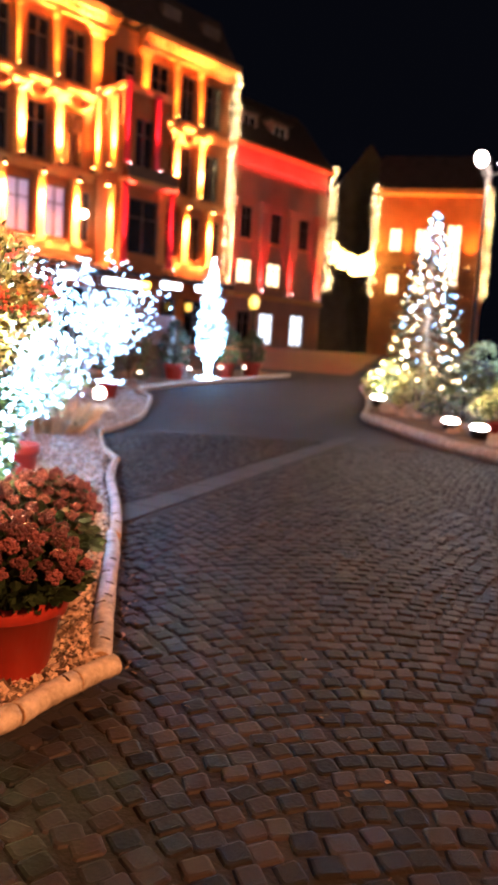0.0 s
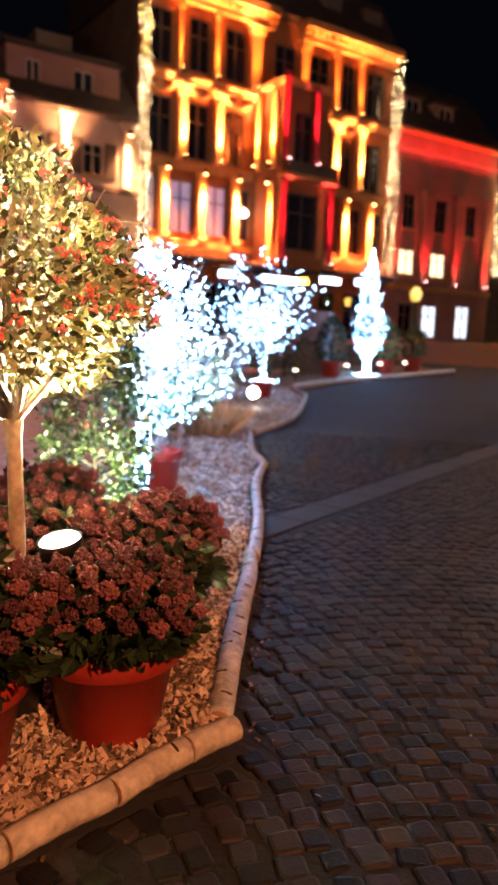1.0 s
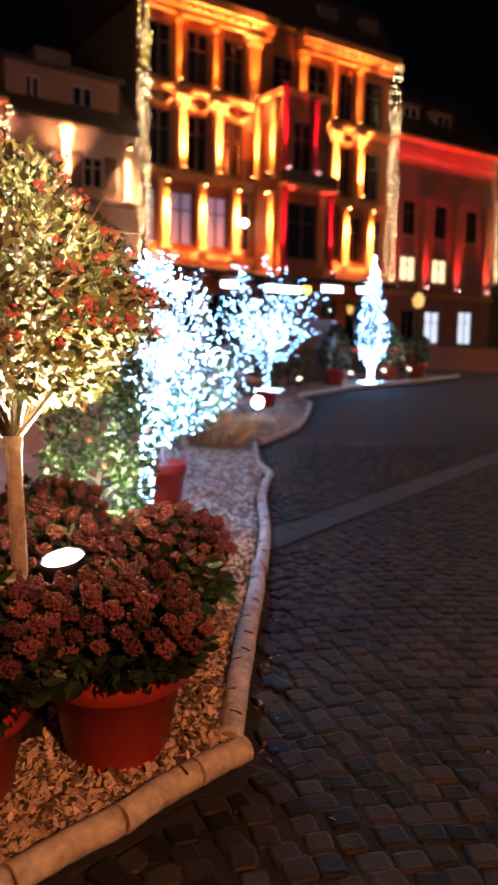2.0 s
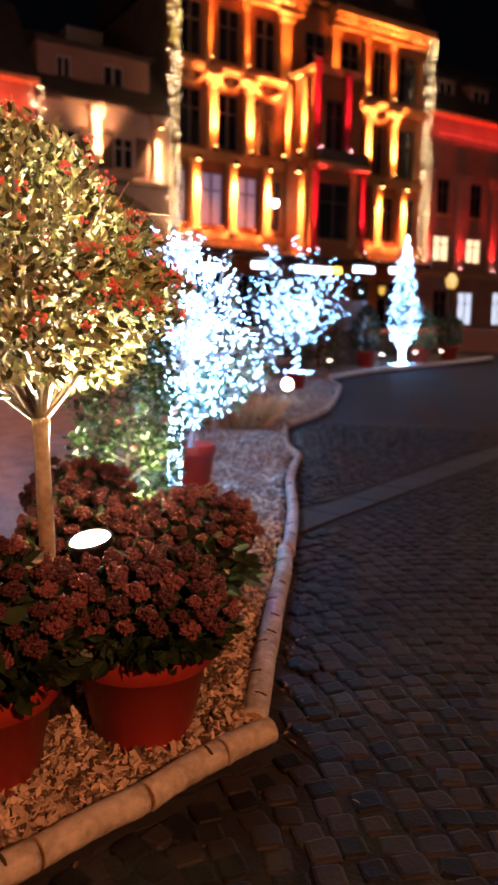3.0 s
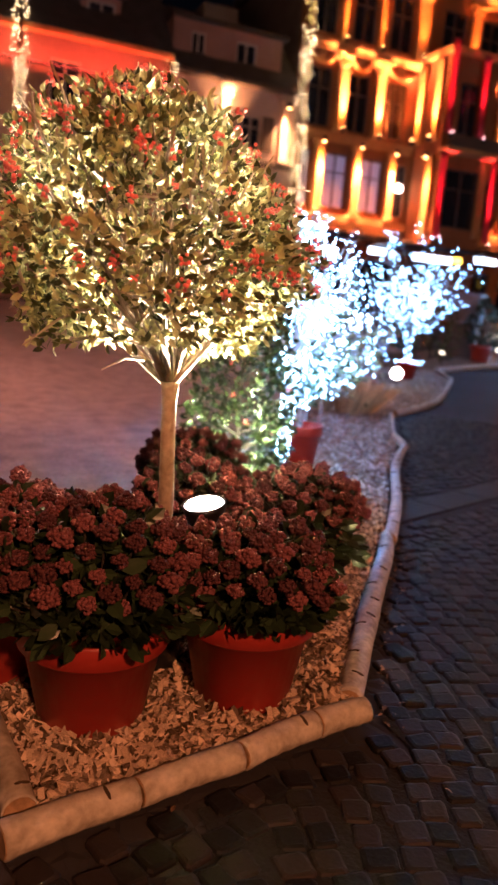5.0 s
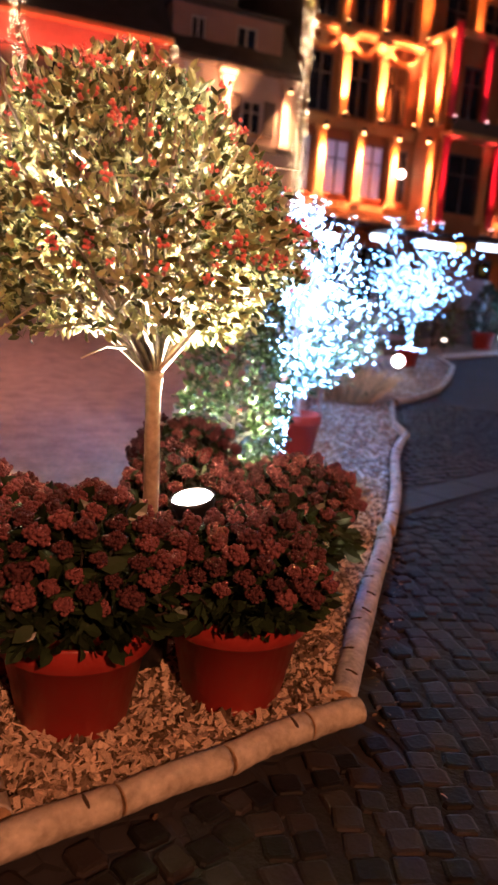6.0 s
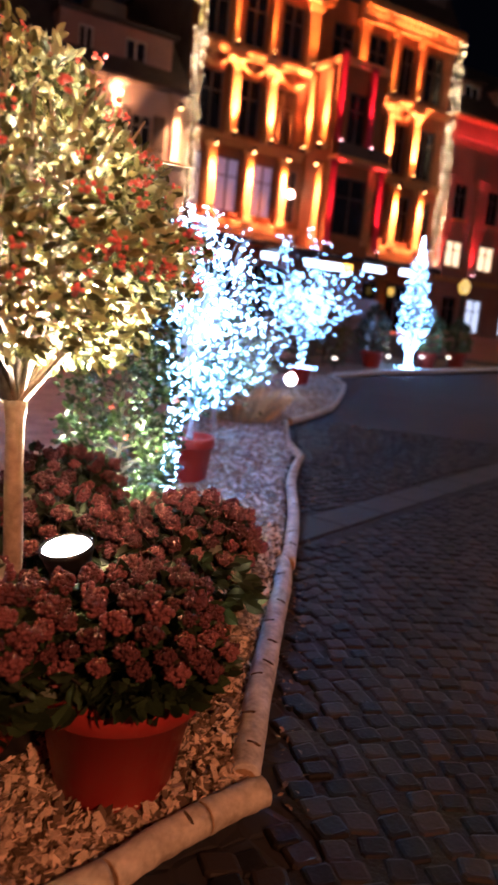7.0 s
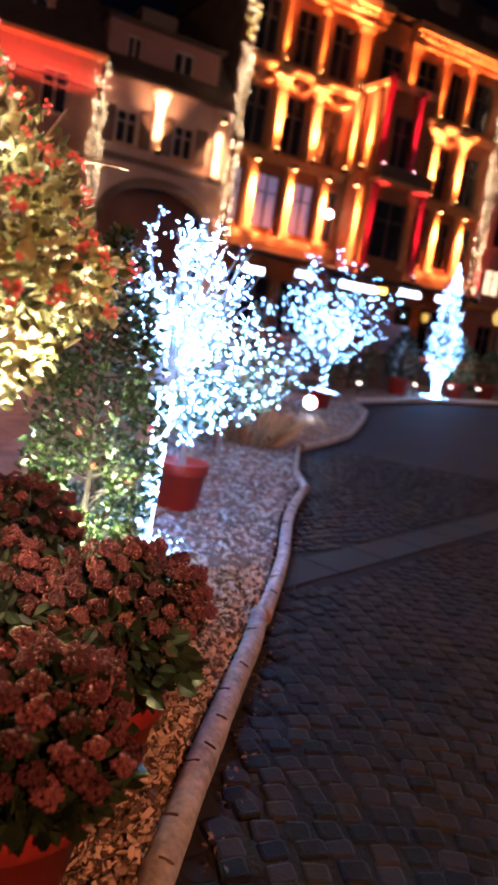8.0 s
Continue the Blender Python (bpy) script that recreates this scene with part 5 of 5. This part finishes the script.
def light_strip(y0, y1, z, watts, colour):
    """A slim linear fixture that washes the wall under the eave."""
    x = FX + 0.55
    ob = thing("light_strip", (x, y0, z), "slim linear fixture washing the eave with red light", "wall lamp")
    part("housing", boxed((-0.05, 0, -0.05), (0.05, y1 - y0, 0), 0.01), "metal", ob)
    part("lens", boxed((-0.035, 0.05, 0.002), (0.035, y1 - y0 - 0.05, 0.012)), "fixture_red_dim", ob)
    n = max(2, int((y1 - y0) / 2.5))
    for k in range(n):
        y = (y1 - y0) * (k + 0.5) / n
        part("bracket", tube(bmesh.new(), [(0, y, -0.06), (-0.56, y, -0.06)], [0.02, 0.02], 6), "metal", ob)
    data = bpy.data.lights.new("eave_wash", "AREA")
    data.shape, data.size, data.size_y = "RECTANGLE", y1 - y0, 0.06
    data.energy, data.color = watts, colour
    lo = new("eave_wash", data)
    m = look((x, (y0 + y1) / 2, z + 0.03), (FX, (y0 + y1) / 2, z + 1.1))
    ax = (m.to_3x3() @ Vector((1, 0, 0)))
    lo.matrix_world = m if abs(ax.y) > 0.7 else m @ pose(0, 0, 0, 0, 0, 90)
    return ob


# No sign here: the amber bar stands in for yellow string lights.
gate_light_bar = thing("shop_sign", (-32.98, 12.9, 4.28), "narrow amber bar standing for yellow string lights in the gateway", "sign")
part("case", boxed((-0.01, -0.65, 0), (0.06, 0.65, 0.20), 0.01), "metal", gate_light_bar)
part("face", boxed((0.062, -0.62, 0.03), (0.07, 0.62, 0.17)), "sign_amber", gate_light_bar)


def plain_house(name, y0, y1, eave, material, label, holes, dormers, frame_mat="wood_frame", base=0.6, x=FX, lit=(), roof_rise=3.6):
    h = thing(name, (0, 0, 0), label, "building", "old houses on the square")
    part("wall", wall_grid(x, y0, y1, base, eave, holes), material, h)
    part("rear_block", boxed((x - 8, y0 + 0.02, base), (x - 1.2, y1 - 0.02, eave - 0.05)), "dark_wall", h)
    for i, (a, b, z0, z1) in enumerate(holes):
        window(h, x, a, b, z0, z1, frame_mat, pane=lit[i] if i < len(lit) else "glass", bars=1)
    part("eave", boxed((x - 0.4, y0, eave + 0.003), (x + 0.45, y1, eave + 0.18), 0.02), "trim", h)
    part("roof", roof_prism(bmesh.new(), x + 0.40, x - 8, y0, y1, eave + 0.185, roof_rise, 3.2), "roof", h)
    for y, z in dormers:
        dw = part("dormer", boxed((x - 2.6, y - 0.75, z), (x - 0.75, y + 0.75, z + 1.25), 0.02), material, h)
        fr = bmesh.new()
        for s in (-0.52, -0.03, 0.46):
            box(fr, (x - 0.745, y + s, z + 0.25), (x - 0.69, y + s + 0.07, z + 1.05))
        for s in (0.25, 0.98):
            box(fr, (x - 0.743, y - 0.449, z + s), (x - 0.692, y + 0.459, z + s + 0.07))
        part("dormer_frame", fr, "wood_frame", h)
        part("dormer_pane", boxed((x - 0.747, y - 0.45, z + 0.3), (x - 0.735, y + 0.46, z + 1.0)), "glass", h)
        part("dormer_roof", boxed((x - 2.8, y - 0.95, z + 1.253), (x - 0.5, y + 0.95, z + 1.37), 0.02), "roof", h)
    return h


plain_house("old_house", -9.0, 9.7, 10.2, "render_red", "old rust-coloured house washed with red light", [(5.2, 6.3, 8.0, 9.5), (7.5, 8.5, 8.0, 9.5), (2.0, 3.1, 8.0, 9.5), (5.2, 6.3, 4.6, 6.2), (7.5, 8.5, 4.6, 6.2)], [(7.1, 10.9), (2.5, 10.9)])
light_strip(-3.0, 9.5, 9.1, 210, (1.0, 0.10, 0.035))

red_holes = [(30.8, 31.7, 7.5, 9.3), (33.3, 34.2, 7.5, 9.3), (35.85, 36.75, 7.5, 9.3), (30.7, 31.9, 5.05, 6.4), (33.2, 34.4, 5.05, 6.4), (30.9, 32.0, 1.7, 3.5), (32.8, 34.0, 1.7, 3.5), (35.6, 36.8, 1.7, 3.6)]
plain_house("corner_house", 29.75, 38.3, 12.35, "render_red", "three-storey rust house with pilasters lit in red", red_holes, [(31.7, 13.3), (34.3, 13.3)], "frame_dark", base=0.8,
            lit=("glass", "glass", "glass", "lit_pane", "lit_pane", "glass", "lit_cool", "lit_cool"))
rh = bpy.data.objects["corner_house"]
for y in (30.05, 32.5, 35.05, 37.6):
    pilaster(rh, y, 4.6, 9.6, w=0.5, material="render_red")
    uplight((FX + 0.36, y, 4.7), (FX + 0.12, y, 9.0), 1300, (1.0, 0.04, 0.03), glow="fixture_red", cone=50)
light_strip(29.9, 38.1, 11.3, 60, (1.0, 0.035, 0.02))
c = bmesh.new()
box(c, (FX + 0.003, 29.8, 4.25), (FX + 0.25, 38.25, 4.5), 0.03)
part("string_course", c, "trim", rh)


def end_house():
    """The house that closes the square, turned towards the road."""
    P0, P1 = Vector((-29.2, 43.0)), Vector((-23.0, 46.6))
    d = (P1 - P0).normalized()
    w = (P1 - P0).length
    turn = math.degrees(math.atan2(d.y, d.x)) - 90
    h = thing("end_house", (P0.x, P0.y, 0), "stone house closing the square with warm lit windows", "building", turn=turn)
    holes = [(1.0, 1.8, 8.4, 9.9), (2.7, 3.5, 8.4, 9.9), (1.0, 1.8, 5.6, 6.9), (2.7, 3.5, 5.6, 6.9), (4.7, 5.6, 6.2, 10.2)]
    part("wall", wall_grid(0, 0, w, 1.0, 12.3, holes), "stone", h)
    part("rear_block", boxed((-8, 0.02, 1.0), (-1.0, w - 0.02, 12.2)), "dark_wall", h)
    for a, b, z0, z1 in holes:
        window(h, 0, a, b, z0, z1, "frame_dark", pane="lit_pane", bars=1)
    part("cornice", boxed((0.003, -0.1, 12.0), (0.4, w + 0.1, 12.4), 0.03), "trim", h)
    part("roof", roof_prism(bmesh.new(), 0.35, -8, 0, w, 12.41, 2.5, 2.0), "roof", h)
    m = h.matrix_world.copy()
    for y, z in ((0.4, 7.4), (2.25, 7.4), (4.2, 7.4), (6.2, 7.4)):
        uplight(m @ Vector((0.55, y, z)), m @ Vector((0.1, y, z + 4)), 1500, ORANGE, cone=60)
    for y, sd in ((0.0, 6), (w, 7)):
        p = m @ Vector((0.4, y, 0))
        garland(p.y, 5.4, 12.5, p.x, 260, "garland of warm lights at the end house's corner", sd, split=2)


end_house()


def string_lights():
    rnd = random.Random(9)
    a, b = Vector((-29.2, 38.5, 8.4)), Vector((-29.0, 42.8, 8.2))
    ob = thing("string_lights", a, "golden light curtain strung across the lane between two houses", "string lights")
    line = [Vector((0, 0, 0)).lerp(b - a, k / 10) - Vector((0, 0, 0.5 * math.sin(math.pi * k / 10))) for k in range(11)]
    part("cable", tube(bmesh.new(), line, [0.025] * 11, 6), "metal", ob)
    mats = []
    for _ in range(300):
        t = rnd.uniform(0, 9.999)
        p = line[int(t)].lerp(line[int(t) + 1], t % 1) - Vector((rnd.uniform(-0.1, 0.1), 0, rnd.uniform(0, 1.25)))
        mats.append(at(p, rnd.uniform(0.04, 0.065), rnd))
    scatter("gold_light_chain", OCTA_V, OCTA_F, mats, "led_gold", ob)


string_lights()
lane = thing("lane_house", (0, 0, 0), "dark gabled house at the back of the lane", "building")
bm = bmesh.new()
vs = [bm.verts.new(p) for p in ((-44, 54, 1), (-36, 60, 1), (-36, 60, 13), (-40, 57, 20), (-44, 54, 13))]
f = bm.faces.new(vs)
r = bmesh.ops.extrude_face_region(bm, geom=[f])
bmesh.ops.translate(bm, vec=(-5, 6, 0), verts=[v for v in r["geom"] if isinstance(v, bmesh.types.BMVert)])
bmesh.ops.recalc_face_normals(bm, faces=bm.faces)
part("gabled_body", bm, "dark_wall", lane)
part("doorway", boxed((-33.2, 40.0, 1.4), (-33.0, 42.4, 3.6)), "lit_cool", lane)


def lantern(place, label):
    ob = thing("wall_lantern", place, label, "lantern")
    part("body", lathe([(0.05, -0.26), (0.13, -0.20), (0.16, 0.12), (0.06, 0.26)], 8), "lantern_glass", ob)
    part("cap", lathe([(0.19, 0.13), (0.10, 0.27), (0.03, 0.32)], 8), "metal", ob)
    part("arm", tube(bmesh.new(), [(0, 0, 0.30), (0, 0, 0.42), (-0.75, 0, 0.42)], [0.02, 0.02, 0.02], 6), "metal", ob)


lantern((FX + 0.7, 26.6, 3.35), "yellow glowing lantern on the hotel's dark shopfront")
post = thing("lamp_post", (-15.6, 17.3, ground_z(-15.6, 17.3)), "short post with a glowing yellow lantern by the far bed", "lamp post")
part("post", lathe([(0.07, 0), (0.05, 0.3), (0.035, 2.0)], 10), "metal", post, smooth=True)
part("lantern", lathe([(0.06, 2.0), (0.14, 2.06), (0.18, 2.25), (0.06, 2.42)], 12), "lantern_glass", post, smooth=True)


# ---- paving stones ----
SIDEWALK = [(-2.1, 1.22), (-3.35, 1.75), (-5.2, 2.9), (-7.8, 4.65), (-10.75, 7.05), (-13.15, 10.35), (-17.0, 13.0), (-28.5, 15.0), (-28.5, -8.0), (-6.0, -8.0), (-3.0, -2.0)]

def build_cobbles():
    """Small setts laid in shallow scallops over the near road, with a smooth band crossing it."""
    rnd = random.Random(15)
    d = Vector((-0.70, 0.714)).normalized()
    s = Vector((d.y, -d.x))
    pitch, W = 0.098, 2.6
    tv, tf = [], []
    for half, z in ((0.5, -0.5), (0.495, 0.16), (0.455, 0.30), (0.36, 0.37)):
        for i, (cx, cy) in enumerate(((1, 0.74), (0.76, 1), (-0.72, 1), (-1, 0.78), (-1, -0.74), (-0.78, -1), (0.73, -1), (1, -0.76))):
            tv.append((cx * half, cy * half, z + 0.02 * math.sin(2.3 * i)))
    for r in range(3):
        for i in range(8):
            j = (i + 1) % 8
            tf.append((r * 8 + i, r * 8 + j, r * 8 + 8 + j, r * 8 + 8 + i))
    tf.append(tuple(range(24, 32)))
    root = tagged(new("pavement"), "worn dark granite setts laid in shallow arcs", "pavement", kind="structure")
    near, rest = [], []
    for k in range(-10, 128):
        for i in range(-44, 71):
            u = i * pitch + (pitch / 2 if k % 2 else 0) + rnd.uniform(-0.018, 0.018)
            q = 2 * ((u / W) % 1) - 1
            v = k * pitch + 0.45 * (1 - q * q) + rnd.uniform(-0.016, 0.016)
            p = d * v + s * u
            x, y = p.x, p.y
            if math.hypot(x, y) > 11.6 or inside(x, y, BED) or edge_gap(x, y, BED) < 0.06 or inside(x, y, SIDEWALK):
                continue
            # the crossing band of smooth slabs
            t = (Vector((x, y)) - Vector((-4.02, 3.80)))
            bd = Vector((-0.36, 0.93)).normalized()
            off = t.dot(Vector((-bd.y, bd.x)))
            if -0.06 < off < 0.40:
                continue
            slope = math.atan(-4 * 0.45 * q / W)
            m = Matrix.Translation((x, y, -0.0155 + rnd.uniform(-0.002, 0.002))) @ Matrix.Rotation(math.atan2(s.y, s.x) + slope + rnd.uniform(-0.13, 0.13), 4, "Z") @ Euler((rnd.gauss(0, 0.016), rnd.gauss(0, 0.016), 0)).to_matrix().to_4x4() @ Matrix(((1, rnd.gauss(0, 0.07), 0, 0), (rnd.gauss(0, 0.07), 1, 0, 0), (0, 0, 1, 0), (0, 0, 0, 1))) @ Matrix.Diagonal((0.099 * rnd.uniform(0.78, 1.02), 0.096 * rnd.uniform(0.80, 1.02), 0.050, 1))
            if len(near) < 300 and -1.95 < x < 0.2 and 0.6 < y < 3.6:
                near.append(m)
            else:
                rest.append(m)
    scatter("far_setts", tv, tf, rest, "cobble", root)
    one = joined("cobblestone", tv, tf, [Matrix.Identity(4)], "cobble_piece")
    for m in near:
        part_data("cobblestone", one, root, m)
    step, index, vs, fs = 0.25, {}, [], []
    for i in range(80):
        for j in range(64):
            x, y = -12.0 + i * step, -2.0 + j * step
            p = Vector((x, y))
            bd = Vector((-0.36, 0.93)).normalized()
            if not inside(x, y, BED) and not inside(x, y, SIDEWALK) and (p - Vector((-4.02, 3.80))).dot(Vector((-bd.y, bd.x))) < 9 and -1.0 < p.dot(d) < 11.8 and math.hypot(x, y) < 11.9 and -4.4 < p.dot(s) < 6.9:
                index[i, j] = len(vs)
                vs.append((x, y, -0.0078))
    for (i, j), k in index.items():
        q = [(i, j), (i + 1, j), (i + 1, j + 1), (i, j + 1)]
        if all(c in index for c in q):
            fs.append(tuple(index[c] for c in q))
    jm = bpy.data.meshes.new("joint_bed")
    jm.from_pydata(vs, [], fs)
    finish(jm, True)
    jm.materials.append(M["joint"])
    part_data("joint_bed", jm, root)
    # slabs of the band
    a, bd = Vector((-4.06, 3.86)), Vector((-0.36, 0.93)).normalized()
    nn = Vector((-bd.y, bd.x))
    slab = bmesh.new()
    box(slab, (-0.29, -0.15, -0.02), (0.29, 0.15, 0.008), 0.006)
    me = bpy.data.meshes.new("band_slab")
    slab.to_mesh(me)
    slab.free()
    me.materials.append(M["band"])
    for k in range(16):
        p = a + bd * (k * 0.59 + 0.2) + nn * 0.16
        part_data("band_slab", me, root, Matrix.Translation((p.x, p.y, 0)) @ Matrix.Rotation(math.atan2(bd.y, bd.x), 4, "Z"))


build_cobbles()


def paved_sheet(name, outline, step, material, label):
    """A sheet of paving that follows the rise of the square inside an outline."""
    x0, y0 = min(p[0] for p in outline), min(p[1] for p in outline)
    nx, ny = int((max(p[0] for p in outline) - x0) / step) + 2, int((max(p[1] for p in outline) - y0) / step) + 2
    index, vs, fs = {}, [], []
    for i in range(nx):
        for j in range(ny):
            x, y = x0 + i * step, y0 + j * step
            if inside(x, y, outline):
                index[i, j] = len(vs)
                vs.append((x, y, ground_z(x, y) - 0.004))
    for (i, j), k in index.items():
        q = [(i, j), (i + 1, j), (i + 1, j + 1), (i, j + 1)]
        if all(c in index for c in q):
            fs.append(tuple(index[c] for c in q))
    me = bpy.data.meshes.new(name)
    me.from_pydata(vs, [], fs)
    finish(me, True)
    me.materials.append(M[material])
    tagged(new(name, me), label, "pavement", kind="structure")


paved_sheet("sidewalk", SIDEWALK, 0.12, "paving", "pale pinkish paving between the bed and old houses")
# Reddish sheet stands in for ground lit red before the corner house.
paved_sheet("forecourt", [(-18.2, 19.3), (-29.2, 26.5), (-29.2, 42.0), (-23.5, 37.0), (-14.4, 21.2)], 0.25, "red_lit_paving", "paving before the corner house with red lamplight in its colour")


def litter():
    """Chips and dead leaves strewn along the outside of the logs."""
    rnd = random.Random(33)
    mats = []
    for _ in range(120):
        t = rnd.random() * (len(EDGE) - 4)
        k = int(t)
        a, b = Vector(EDGE[k]), Vector(EDGE[k + 1])
        n = Vector((b.y - a.y, a.x - b.x)).normalized()
        n = n if n.y > 0 else -n
        p = a.lerp(b, t - k) + n * (0.05 + 0.07 * rnd.random() ** 2)
        mats.append(Matrix.Translation((p.x, p.y, 0.004)) @ Euler((rnd.gauss(0, 0.3), rnd.gauss(0, 0.3), rnd.uniform(0, 6.28))).to_matrix().to_4x4() @ Matrix.Diagonal((*[rnd.uniform(0.012, 0.032)] * 3, 1)))
    for _ in range(26):
        p = Vector((rnd.uniform(-2.2, 0.2), rnd.uniform(0.6, 3.6)))
        if not inside(p.x, p.y, BED):
            mats.append(Matrix.Translation((p.x, p.y, 0.004)) @ Euler((rnd.gauss(0, 0.3), rnd.gauss(0, 0.3), rnd.uniform(0, 6.28))).to_matrix().to_4x4() @ Matrix.Diagonal((*[rnd.uniform(0.015, 0.03)] * 3, 1)))
    ob = scatter("leaf_litter", LEAF_V, LEAF_F, mats, "dead_leaf")
    tagged(ob, "brown chips and dead leaves strewn beside the logs", "leaf litter", kind="stuff")


litter()
cv, cf, singles = chip_rest
for k, m in enumerate(singles):
    part_data("wood_chip", joined("wood_chip", cv, cf, [Matrix.Identity(4)], "chip") if k == 0 else CHIP, bed, m)
    if k == 0:
        CHIP = bpy.data.objects["wood_chip"].data
